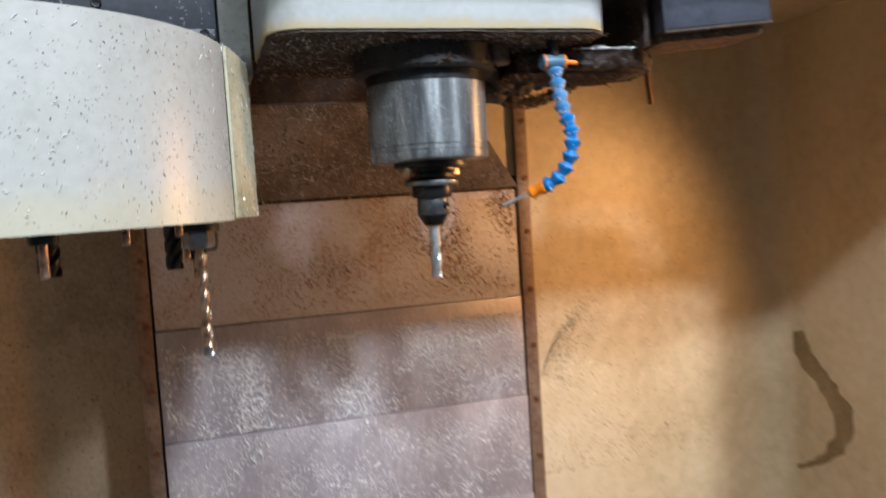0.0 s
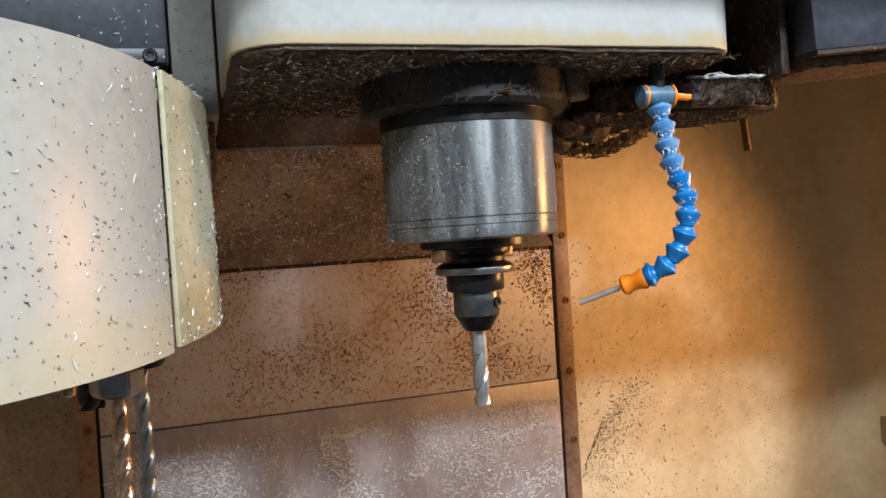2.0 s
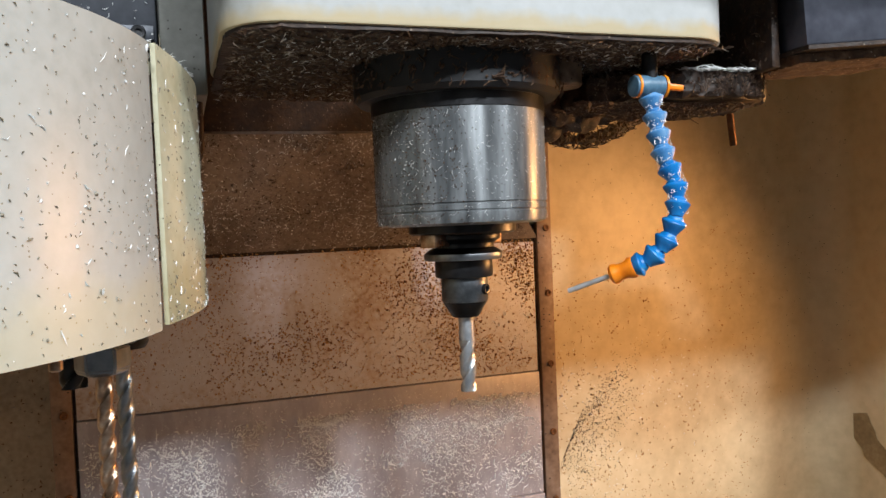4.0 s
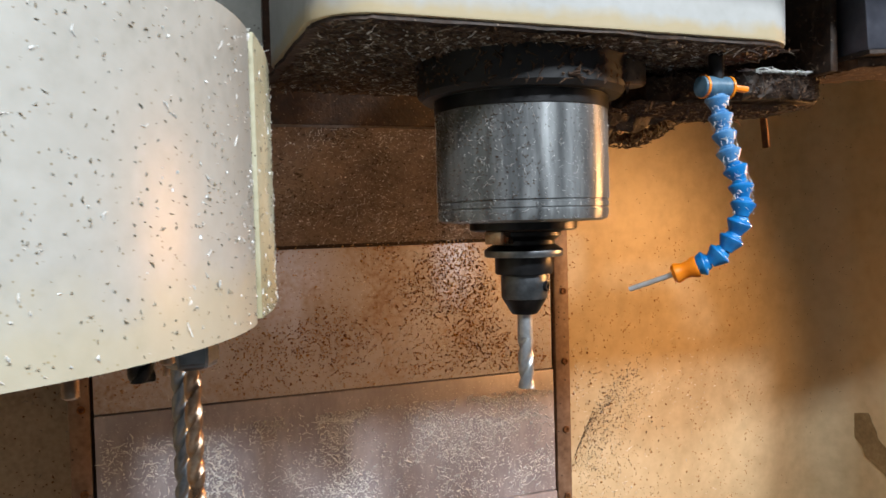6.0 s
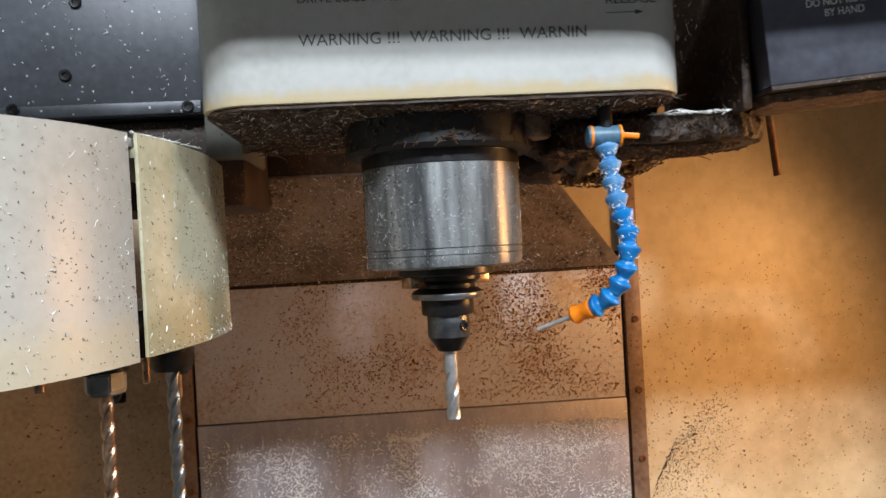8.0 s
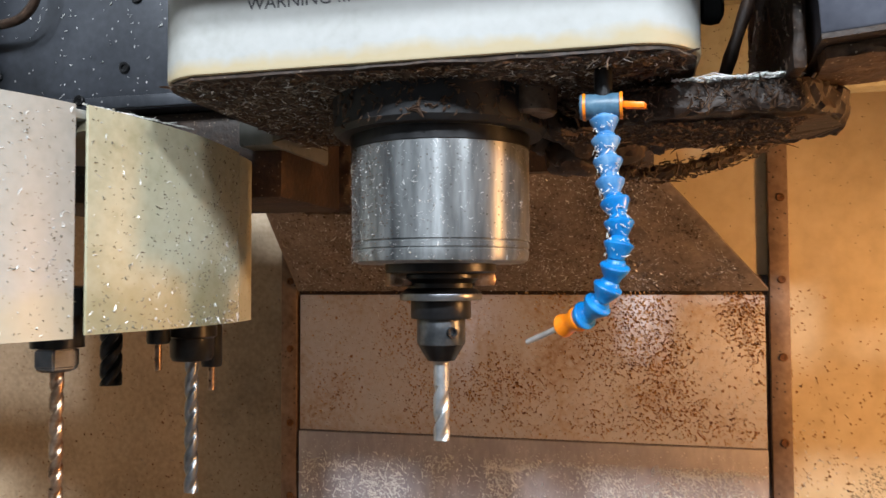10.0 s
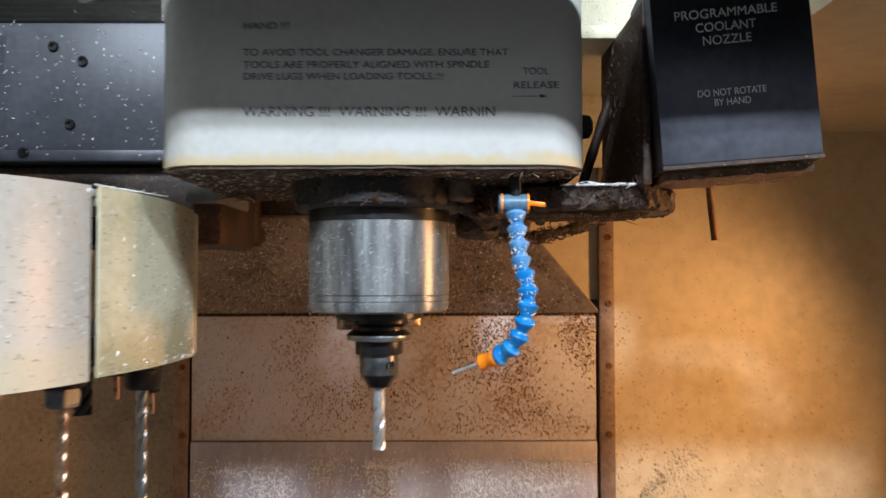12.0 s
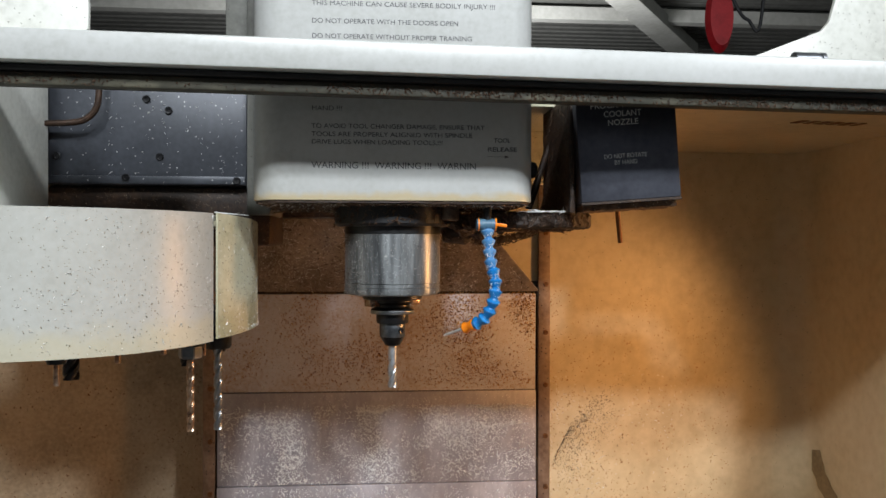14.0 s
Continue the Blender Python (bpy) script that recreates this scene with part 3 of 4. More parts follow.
def fluted(z0, z1, r, pitch, flutes=2, depth=0.55, steps=60, seg=36):
    """A twisted cutter: its section is a disc with hollow flutes that wind upwards."""
    own = bmesh.new()
    rings = []
    for i in range(steps + 1):
        z = z0 + (z1 - z0) * i / steps
        tw = 2 * math.pi * (z - z0) / pitch
        ring = []
        for k in range(seg):
            a = 2 * math.pi * k / seg
            c = math.cos(flutes * (a - tw))
            q = r * (1 - depth * max(0.0, -c) ** 0.8 * (1 - 0.35 * math.sin(flutes * (a - tw))) * 0.8)
            ring.append(own.verts.new((q * math.cos(a), q * math.sin(a), z)))
        rings.append(ring)
    for a, b in zip(rings, rings[1:]):
        for k in range(seg):
            own.faces.new((a[k], a[(k + 1) % seg], b[(k + 1) % seg], b[k]))
    own.faces.new(rings[0])
    own.faces.new(rings[-1])
    return own


mill = part("end_mill", lathe([(0.0062, 1.2700), (0.0064, 1.2702), (0.0064, 1.2905), (0.004, 1.2905)], 32), MILL, holder, "bright steel end mill")
part("cutting_edge", fluted(1.2265, 1.2702, 0.0066, 0.05, 2, 0.35), MILL, mill)

# ---------------------------------------------------------------- coolant hose
hose = thing("coolant_hose", (0.133, -0.083, 1.482), "blue segmented coolant hose with orange nozzle and steel tip", "coolant hose")
path = spline([(0.133, -0.083, 1.466), (0.135, -0.087, 1.440), (0.1365, -0.091, 1.422), (0.139, -0.095, 1.407), (0.143, -0.100, 1.390), (0.1415, -0.102, 1.372), (0.137, -0.098, 1.355), (0.131, -0.093, 1.342), (0.121, -0.084, 1.331), (0.112, -0.076, 1.327)], 10)
length = [0.0]
for a, b in zip(path, path[1:]):
    length.append(length[-1] + (b - a).length)


def at_length(s):
    for i in range(len(path) - 1):
        if length[i + 1] >= s:
            return path[i].lerp(path[i + 1], (s - length[i]) / max(length[i + 1] - length[i], 1e-9))
    return path[-1]


N_SEG = 11
step = length[-1] / N_SEG
bm = lathe([(0.005, -0.0160), (0.0082, -0.0155), (0.0086, -0.0148), (0.0086, 0.010), (0.006, 0.011)], 28)
turned(bm, pose(0.133, -0.083, 1.471, 0, 90, 0))
valve = part("valve", bm, GREYBLUE, hose, "dull blue valve body")
for dx in (-0.0128, 0.0115):
    bm = lathe([(0.006, -0.0012), (0.0093, -0.0010), (0.0093, 0.0010), (0.006, 0.0012)], 28)
    turned(bm, pose(0.133 + dx, -0.083, 1.471, 0, 90, 0))
    part("collar", bm, ORANGE, valve, "orange collar")
bm = box(0.146, 0.161, -0.087, -0.080, 1.469, 1.4735, 0.0012)
turned(bm, Matrix.Translation((0.146, -0.083, 1.471)) @ pose(0, 0, 0, 0, 8, -15) @ Matrix.Translation((-0.146, 0.083, -1.471)))
part("lever", bm, ORANGE, valve, "orange lever")
bm = lathe([(0.0045, 1.476), (0.0062, 1.477), (0.0062, 1.496), (0.0045, 1.498)], 20)
turned(bm, Matrix.Translation((0.133, -0.083, 0)))
part("fitting", bm, BLACK, hose)
for i in range(N_SEG):
    a, b = at_length(i * step), at_length((i + 1) * step)
    d = (b - a).length
    bm = lathe([(0.0046, -0.0012), (0.0060, 0.0002), (0.0066, d * 0.10), (0.0068, d * 0.14), (0.0094, d * 0.24), (0.0098, d * 0.30), (0.0096, d * 0.37), (0.0078, d * 0.60), (0.0058, d * 0.84), (0.0052, d * 0.98)], 28)
    turned(bm, along(a, b) @ pose(0, 0, 0, random.uniform(-5, 5), random.uniform(-5, 5), 0))
    part("segment", bm, BLUE_WORN if i < 4 else BLUE, hose, "clouded pale blue segment" if i < 4 else "")
bm = lathe([(0.0060, 0.0), (0.0085, 0.0015), (0.0088, 0.004), (0.0070, 0.008), (0.0066, 0.013), (0.0080, 0.016), (0.0084, 0.019), (0.0066, 0.0215), (0.004, 0.0218)], 28)
turned(bm, along((0.1165, -0.0800, 1.3290), (0.075, -0.042, 1.309)))
noz = part("nozzle", bm, ORANGE, hose, "orange nozzle")
bm = lathe([(0.0013, 0.017), (0.0021, 0.0172), (0.0021, 0.0590), (0.0013, 0.0592)], 18)
turned(bm, along((0.1165, -0.0800, 1.3290), (0.075, -0.042, 1.309)))
part("tip", bm, BRIGHT, noz, "bright steel tip")

# ---------------------------------------------------------------- coolant arm and its black box
tilt = Matrix.Translation((0.262, -0.113, 1.499)) @ pose(0, 0, 0, 0, -4, -5)
cbox = thing("coolant_nozzle_box", (0.33, -0.07, 1.50), "black enamelled coolant nozzle box with white lettering", "control box")
part("case", turned(box(0, 0.139, 0, 0.10, 0.002, 0.175, 0.0015), tilt), BLACKBOX, cbox)
part("bottom_edge", turned(box(0.0, 0.1395, -0.0012, 0.10, -0.0015, 0.0018), tilt), DARK, cbox)
for words, x, z, size, w in (("PROGRAMMABLE", 0.020, 0.1315, 0.0115, 0.090), ("COOLANT", 0.038, 0.1192, 0.0115, 0.053), ("NOZZLE", 0.043, 0.1072, 0.0115, 0.043), ("DO NOT ROTATE", 0.035, 0.0610, 0.0088, 0.060), ("BY HAND", 0.049, 0.0522, 0.0088, 0.032)):
    lettering(words, x, -0.0003, z, size, TEXT_PALE, cbox, w, tilt)
part("crust", crusty(turned(box(0.004, 0.136, 0.016, 0.10, -0.010, -0.0017), tilt), 0.0025, 3, 120), CAKED, cbox, "brown swarf crust under the box")
arm = thing("coolant_bracket", (0.25, 0.0, 1.465), "chip-caked dark bracket arm under the coolant box", "bracket")
part("plate", crusty(prism([(0.115, -0.015), (0.18, -0.060), (0.262, -0.060), (0.300, -0.02), (0.312, 0.05), (0.275, 0.085), (0.10, 0.07)], 1.468, 1.490, 0.004), 0.0035, 3, 130, 2), DARK, arm)
part("riser", crusty(box(0.2515, 0.2600, -0.085, 0.10, 1.488, 1.66, 0.002), 0.0012), DARK, arm)
part("hose_loop", crusty(tube(spline([(0.105, 0.06, 1.492), (0.110, 0.075, 1.468), (0.125, 0.09, 1.456), (0.155, 0.10, 1.450), (0.19, 0.11, 1.452), (0.23, 0.13, 1.463), (0.27, 0.15, 1.478), (0.305, 0.16, 1.490)], 16), 0.0062, 14, wave=0.6), 0.002, 1, 160, 1), DARK, arm, "chip-caked hose loop")
for a, b in (((0.220, 0.06, 1.50), (0.285, 0.06, 1.68)), ((0.250, 0.09, 1.50), (0.292, 0.09, 1.62))):
    part("hose", tube(spline([a, (a[0] * 0.45 + b[0] * 0.55 - 0.006, a[1], (a[2] + b[2]) / 2), b], 10), 0.0055, 12, wave=0.2), DARK, arm, "black coolant hose")
part("lump", crusty(tube(spline([(0.075, 0.06, 1.482), (0.090, 0.055, 1.466), (0.112, 0.06, 1.458), (0.14, 0.075, 1.472)], 8), 0.014, 12, wave=0.5), 0.004, 1), DARK, arm, "clotted swarf")
part("clot", crusty(tube(spline([(0.080, 0.02, 1.486), (0.11, 0.035, 1.470), (0.145, 0.05, 1.468), (0.175, 0.06, 1.478)], 8), 0.015, 12, wave=0.5), 0.004, 1), DARK, arm, "clotted swarf under the bracket")
part("rod", tube([Vector((0.391, 0.147, 1.53)), Vector((0.395, 0.147, 1.485)), Vector((0.399, 0.147, 1.446))], 0.0042, 12), RUST, arm, "rusty rod")

# ---------------------------------------------------------------- tool changer drum
CX, CY, R = -0.471, -0.073, 0.24
drum = thing("tool_changer", (CX, CY, 1.30), "white tool changer drum with a yellowed side cover and hanging tools", "tool changer")
part("front_cover", shell(CX, CY, R, 0.003, -175, -14.3, 1.314, 1.483), DRUM_WHITE, drum, "chip-spattered white front cover")
part("top", prism([(CX + 0.236 * math.cos(radians(a)), CY + 0.236 * math.sin(radians(a))) for a in range(-175, 60, 5)], 1.474, 1.481, 0.001), DRUM_WHITE, drum)


def sheet(line, z0, z1, thick=0.003, slope=0.0):
    """An upright bent sheet along a line of (x, y) points."""
    own = bmesh.new()
    rows = []
    for i, p in enumerate(line):
        d = (line[min(i + 1, len(line) - 1)] - line[max(i - 1, 0)]).normalized()
        q = p + Vector((-d.y, d.x, 0)) * thick
        zt = z1 - slope * i / (len(line) - 1)
        rows.append([own.verts.new(v) for v in ((p.x, p.y, z0), (p.x, p.y, zt), (q.x, q.y, zt), (q.x, q.y, z0))])
    for a, b in zip(rows, rows[1:]):
        for k in range(4):
            own.faces.new((a[k], a[(k + 1) % 4], b[(k + 1) % 4], b[k]))
    own.faces.new(rows[0])
    own.faces.new(rows[-1])
    return own


side_line = spline([(-0.2345, -0.1235, 0), (-0.2205, -0.075, 0), (-0.2105, -0.02, 0), (-0.2085, 0.02, 0), (-0.2095, 0.056, 0)], 8)
part("side_cover", sheet(side_line, 1.316, 1.484, 0.003, 0.008), CREAM, drum, "yellowed dirty side cover")
part("side_flange", sheet([Vector((-0.2098, 0.0575, 0)), Vector((-0.213, 0.075, 0)), Vector((-0.218, 0.098, 0))], 1.316, 1.474), CREAM, drum)
part("side_top", prism([(-0.236, -0.12), (-0.222, -0.075), (-0.2135, -0.02), (-0.2115, 0.02), (-0.213, 0.056), (-0.222, 0.095), (-0.30, 0.095), (-0.30, -0.10)], 1.466, 1.4735), CREAM, drum)
part("carousel", turned(lathe([(0.02, 1.330), (0.228, 1.330), (0.228, 1.350), (0.02, 1.350)], 64), Matrix.Translation((CX, CY, 0))), BLACK, drum)


def hanging_tool(angle, kind, tip, rr=0.212):
    """A tool that hangs in the carousel, built round its own axis."""
    x, y = CX + rr * math.cos(radians(angle)), CY + rr * math.sin(radians(angle))
    shift = Matrix.Translation((x, y, 0))
    label = {"nut": "bright collet nut with a bronze twist drill", "drill": "black collet holder with a long steel twist drill", "mill": "dark end mill hanging in the tool changer", "stub": "short tool with a bronze shank in the tool changer"}[kind]
    t = thing("changer_tool", (x, y, tip), label, "cutting tool", "tools in the tool changer")
    if kind == "nut":
        part("holder", turned(lathe([(0.008, 1.305), (0.019, 1.305), (0.019, 1.33), (0.008, 1.33)], 32), shift), BLACK, t)
        bm = lathe([(0.006, 1.287), (0.0135, 1.287), (0.0165, 1.290), (0.0165, 1.304), (0.006, 1.304)], 6)
        bmesh.ops.bevel(bm, geom=bm.edges[:], offset=0.0012, segments=2, affect="EDGES")
        part("collet_nut", turned(bm, shift), GREYSTEEL, t)
        part("drill", turned(fluted(tip, 1.287, 0.0052, 0.035, 2, 0.5, 90, 24), shift), GOLD, t)
    elif kind == "drill":
        part("holder", turned(lathe([(0.008, 1.276), (0.0185, 1.276), (0.021, 1.280), (0.0215, 1.298), (0.024, 1.300), (0.024, 1.33), (0.008, 1.33)], 36), shift), BLACK, t)
        part("drill", turned(fluted(tip, 1.277, 0.0068, 0.05, 2, 0.45, 90, 24), shift), GREYSTEEL, t)
    elif kind == "mill":
        part("holder", turned(lathe([(0.008, 1.312), (0.017, 1.312), (0.017, 1.33), (0.008, 1.33)], 32), shift), BLACK, t)
        part("cutter", turned(fluted(tip, 1.313, 0.0095, 0.05, 3, 0.4, 60, 30), shift), BLACK, t)
    else:
        part("holder", turned(lathe([(0.006, tip + 0.026), (0.010, tip + 0.026), (0.011, tip + 0.029), (0.011, 1.336), (0.006, 1.336)], 28), shift), BLACK, t)
        part("shank", turned(lathe([(0.002, tip), (0.0036, tip + 0.001), (0.0036, tip + 0.027), (0.002, tip + 0.027)], 20), shift), GOLD, t)
    return t


hanging_tool(-9, "nut", 1.189, 0.199)
hanging_tool(39.5, "drill", 1.146, 0.252)
hanging_tool(35, "stub", 1.269, 0.219)
hanging_tool(23.6, "mill", 1.262, 0.182)
hanging_tool(-59, "mill", 1.277, 0.150)
hanging_tool(-31, "stub", 1.303)
hanging_tool(-48, "stub", 1.300)
hanging_tool(-66, "stub", 1.280)
hanging_tool(49, "stub", 1.238, 0.283)

# white housing beside the drum
housing = thing("changer_housing", (-0.69, 0.0, 1.484), "white painted tool changer housing with a screwed cover plate", "housing")
part("body", box(-0.85, -0.541, -0.085, 0.1, 1.484, 1.80, 0.006), WHITE, housing)
plate = part("cover_plate", box(-0.84, -0.592, -0.089, -0.0852, 1.487, 1.79, 0.001), WHITE, housing, "white cover plate")
for z in (1.505, 1.60, 1.70):
    screw(-0.602, -0.089, z, 0.005, plate)

# brown pipe bend in front of the dark plate
pipe = thing("pipe_bend", (-0.46, 0.09, 1.62), "dark brown oily bent pipe in front of the dark plate", "pipe")
part("bend", tube(spline([(-0.459, 0.085, 1.705), (-0.460, 0.085, 1.685), (-0.463, 0.085, 1.66), (-0.474, 0.085, 1.643), (-0.497, 0.085, 1.633), (-0.56, 0.085, 1.630)], 8), 0.005, 12), PIPE, pipe)

# things on top of the header: white sheet cover with a cylinder, white bracket, white cable
TOP = Matrix.Translation((0, 0, -0.012)) @ pose(0, 0, 0, 0, 1.0, 0)
cover = thing("top_cover", (0.6, -0.2, 1.668), "white sheet metal cover on top of the enclosure", "cover")
bm = prism([(0.46, 1.655), (0.478, 1.697), (0.592, 1.741), (0.604, 1.755), (0.632, 1.85), (0.95, 1.85), (0.95, 1.655)], -0.004, 0.004, 0.001)
part("sheet", turned(bm, pose(0, -0.14, 0, 90, 0, 0)), WHITE, cover)
bm = lathe([(0.006, -0.02), (0.0105, -0.019), (0.0105, 0.012), (0.009, 0.013), (0.009, 0.016), (0.0105, 0.017), (0.0105, 0.022), (0.004, 0.023)], 28)
part("cylinder", turned(bm, pose(0.537, -0.205, 1.684, 0, 90, 0)), GREYSTEEL, cover, "grey steel pin")
part("stop", turned(box(0.62, 0.70, -0.23, -0.21, 1.6885, 1.696, 0.001), TOP), RUBBER, cover)
solid("top_bracket", turned(prism([(-0.75, 1.6885), (-0.40, 1.689), (-0.39, 1.70), (-0.39, 1.73), (-0.41, 1.80), (-0.75, 1.80)], -0.004, 0.004, 0.001), TOP @ pose(0, -0.235, 0, 90, 0, 0)), WHITE, "white painted bracket sheet above the header", "bracket")
solid("cable", turned(tube(spline([(0.04, -0.236, 1.690), (0.12, -0.238, 1.693), (0.2, -0.236, 1.692), (0.27, -0.238, 1.690), (0.38, -0.236, 1.690)], 10), 0.003, 8), TOP), WHITE, "white cable lying on the header", "cable")
red = thing("hanging_reel", (2.3, 4.0, 2.7), "dark red cable reel hanging from the roof", "cable reel")
part("reel", turned(lathe([(0.02, -0.05), (0.13, -0.05), (0.16, 0), (0.13, 0.05), (0.02, 0.05)], 32), Matrix.Translation((2.3, 4, 3.0)) @ Matrix.Diagonal((0.62, 1, 1.5, 1)) @ pose(0, 0, 0, 90, 0, 0)), RED, red)
part("cable", tube(spline([(2.36, 4, 3.2), (2.5, 4, 3.0), (2.62, 4, 3.2), (2.7, 4, 5.9)], 8), 0.012, 8), RUBBER, red)
part("hanger", tube([Vector((2.3, 4, 3.2)), Vector((2.3, 4, 5.9))], 0.012, 8), RUBBER, red)
# worn marking on the roof panel, as bars
marks = thing("roof_marking", (0.77, 0.21, 1.659), "worn dark marking on the tan roof panel", "marking")
for i, w in enumerate((0.016, 0.012, 0.018, 0.014, 0.016, 0.010)):
    bm = box(-w / 2, w / 2, -0.015, 0.015, 1.6588, 1.6597)
    part("bar", turned(bm, pose(0.715 + i * 0.024, 0.13 + i * 0.004, 0, 0, 0, 14)), RUST, marks, smooth=False)


# ---------------------------------------------------------------- swarf
def swarf(name, label, spots, mat, length, width, seed, lift=0.0003, rise=0.25):
    """Many small bent slivers lying on a surface; spots gives place and normal."""
    rng = np.random.default_rng(seed)
    verts, faces = [], []
    for p, nrm in spots:
        nrm = Vector(nrm).normalized()
        u = nrm.orthogonal().normalized()
        v = nrm.cross(u)
        a = rng.uniform(0, 2 * math.pi)
        d, e = u * math.cos(a) + v * math.sin(a), v * math.cos(a) - u * math.sin(a)
        ln = length * math.exp(rng.normal(0, 0.6 if length > 2.2 * width else 0.35))
        wd = width * math.exp(rng.normal(0, 0.35))
        bend, up = rng.uniform(-0.5, 0.5) * ln, rng.uniform(0, rise) * ln
        o = Vector(p) + nrm * lift
        k = len(verts)
        for t, b, h, w in ((-0.5, 0, 0, 0.5), (0, 1, 0.4, 1.0), (0.5, 0, 1, 0.4)):
            c = o + d * ln * t + e * bend * b * 0.6 + nrm * up * h
            verts += [c + e * wd * w * 0.5, c - e * wd * w * 0.5, c + nrm * wd * w * 0.6]
        for q in (0, 3):
            for i in range(3):
                faces.append((k + q + i, k + q + (i + 1) % 3, k + q + 3 + (i + 1) % 3, k + q + 3 + i))
        faces += [(k, k + 2, k + 1), (k + 6, k + 7, k + 8)]
    me = bpy.data.meshes.new(name)
    me.from_pydata([tuple(v) for v in verts], [], faces)
    me.materials.append(mat)
    ob = new(name, me)
    return tagged(ob, label, "swarf", kind="stuff")


def patch(n, seed, at, clump=0.5, scale=14.0):
    """n random spots from at(a, b, c) with a, b in 0..1; clump gathers them where a noise is high."""
    rng = np.random.default_rng(seed)
    out = []
    while len(out) < n:
        a, b = rng.random(2)
        p, nrm = at(a, b)
        q = 0.5 + 0.9 * noise.noise(Vector(p) * scale)
        if rng.random() < (1 - clump) + clump * 2.2 * max(q - 0.35, 0):
            out.append((p, nrm))
    return out


FRONT = (0, -1, 0)
lerp = lambda a, b, t: a + (b - a) * t
swarf("metal_chips", "bright aluminium chips stuck on the grey panels", patch(5600, 1, lambda a, b: ((lerp(-0.37, 0.335, a), 0.5715, lerp(0.907, 1.082, b)), FRONT), 0.9, 16), CHIP, 0.0038, 0.0016, 1)
swarf("metal_chips", "bright aluminium chips stuck on the lower grey panel", patch(2800, 2, lambda a, b: ((lerp(-0.37, 0.335, a), 0.5665, lerp(0.70, 0.90, b)), FRONT), 0.9, 16), CHIP, 0.0038, 0.0016, 2)
swarf("metal_chips", "fine bright dust of chips on the grey panels", patch(2600, 29, lambda a, b: ((lerp(-0.37, 0.335, a), 0.5715, lerp(0.907, 1.10, b)), FRONT), 0.7, 12), CHIP, 0.0013, 0.0008, 29, rise=0.05)
swarf("metal_chips", "pale chips stuck on the brown panel", patch(900, 3, lambda a, b: ((lerp(-0.37, 0.335, a), 0.5765, lerp(1.115, 1.33, b)), FRONT), 0.6), CHIP, 0.003, 0.0008, 3)
swarf("swarf_crumbs", "brown oily swarf crumbs on the brown panel", patch(2200, 4, lambda a, b: ((lerp(-0.37, 0.335, a ** 0.65), 0.5765, lerp(1.12, 1.335, b ** 0.7)), FRONT), 0.97, 9), DIRT, 0.0022, 0.0018, 4, rise=0.05)
swarf("swarf_crumbs", "dark brown swarf clumps on the brown panel", patch(620, 28, lambda a, b: ((lerp(-0.37, 0.335, a ** 0.6), 0.5765, lerp(1.13, 1.332, b ** 0.6)), FRONT), 0.98, 9), CRUST, 0.0026, 0.0022, 28, rise=0.05)
swarf("swarf_crumbs", "ochre crumbs scattered on the brown panel", patch(2200, 31, lambda a, b: ((lerp(-0.37, 0.335, a ** 0.7), 0.5765, lerp(1.115, 1.335, b ** 0.8)), FRONT), 0.9, 9), OCHRE, 0.0024, 0.0018, 31, rise=0.05)
swarf("metal_chips", "pale chips scattered on the recessed wall", patch(260, 32, lambda a, b: ((lerp(-1.0, -0.41, a), 0.6645, lerp(0.75, 1.32, b)), FRONT), 0.4), CHIP_DULL, 0.0036, 0.0012, 32)
S2 = 0.7071
swarf("metal_chips", "pale fine chips stuck on the apron", patch(2600, 41, lambda a, b: ((lerp(-0.37, 0.33 - K * b, a), 0.5723 - K * b, 1.3363 + K * b), (0, -S2, -S2)), 0.7, 11), CHIP, 0.0020, 0.0008, 41)
swarf("metal_chips", "dull chips caked on the sloping apron", patch(5200, 5, lambda a, b: ((lerp(-0.37, 0.33 - K * b, a), 0.5725 - K * b, 1.3365 + K * b), (0, -S2, -S2)), 0.7), CHIP_DULL, 0.0026, 0.0007, 5)
swarf("swarf_crumbs", "brown swarf crumbs caked on the apron", patch(2200, 6, lambda a, b: ((lerp(-0.37, 0.33 - K * b, a), 0.5725 - K * b, 1.3365 + K * b), (0, -S2, -S2)), 0.7), SLUDGE, 0.0030, 0.0016, 6, rise=0.1)
swarf("swarf_crumbs", "dark swarf hanging under the spindle housing", patch(5600, 7, lambda a, b: ((lerp(-0.185, 0.187, a), lerp(-0.110, 0.165, b), 1.4990), (0, 0, -1)), 0.4), SLUDGE, 0.006, 0.0022, 7)
swarf("metal_chips", "pale chips hanging under the spindle housing", patch(5200, 8, lambda a, b: ((lerp(-0.185, 0.187, a), lerp(-0.110, 0.165, b), 1.4985), (0, 0, -1)), 0.7), CHIP_DULL, 0.0036, 0.0008, 8)


def round_spot(r, a, z, cx=0.0, cy=0.0):
    c, q = math.cos(radians(a)), math.sin(radians(a))
    return ((cx + r * c, cy + r * q, z), (c, q, 0))


swarf("metal_chips", "fine chips on the spindle barrel", patch(1100, 9, lambda a, b: round_spot(0.0716, lerp(-200, 20, a ** 1.5), lerp(1.368, 1.457, b)), 0.5, 30), CHIP, 0.0014, 0.00026, 9, rise=0.1)
# Grime crumbs, packed thickly to darken the barrel's shaded side as well.
swarf("swarf_crumbs", "dark grime crumbs that also deepen the shade on the barrel's side", patch(1100, 33, lambda a, b: round_spot(0.0716, lerp(-190, -105, a ** 1.7), lerp(1.368, 1.457, b)), 0.5, 30), SLUDGE, 0.0011, 0.0007, 33, rise=0.1)
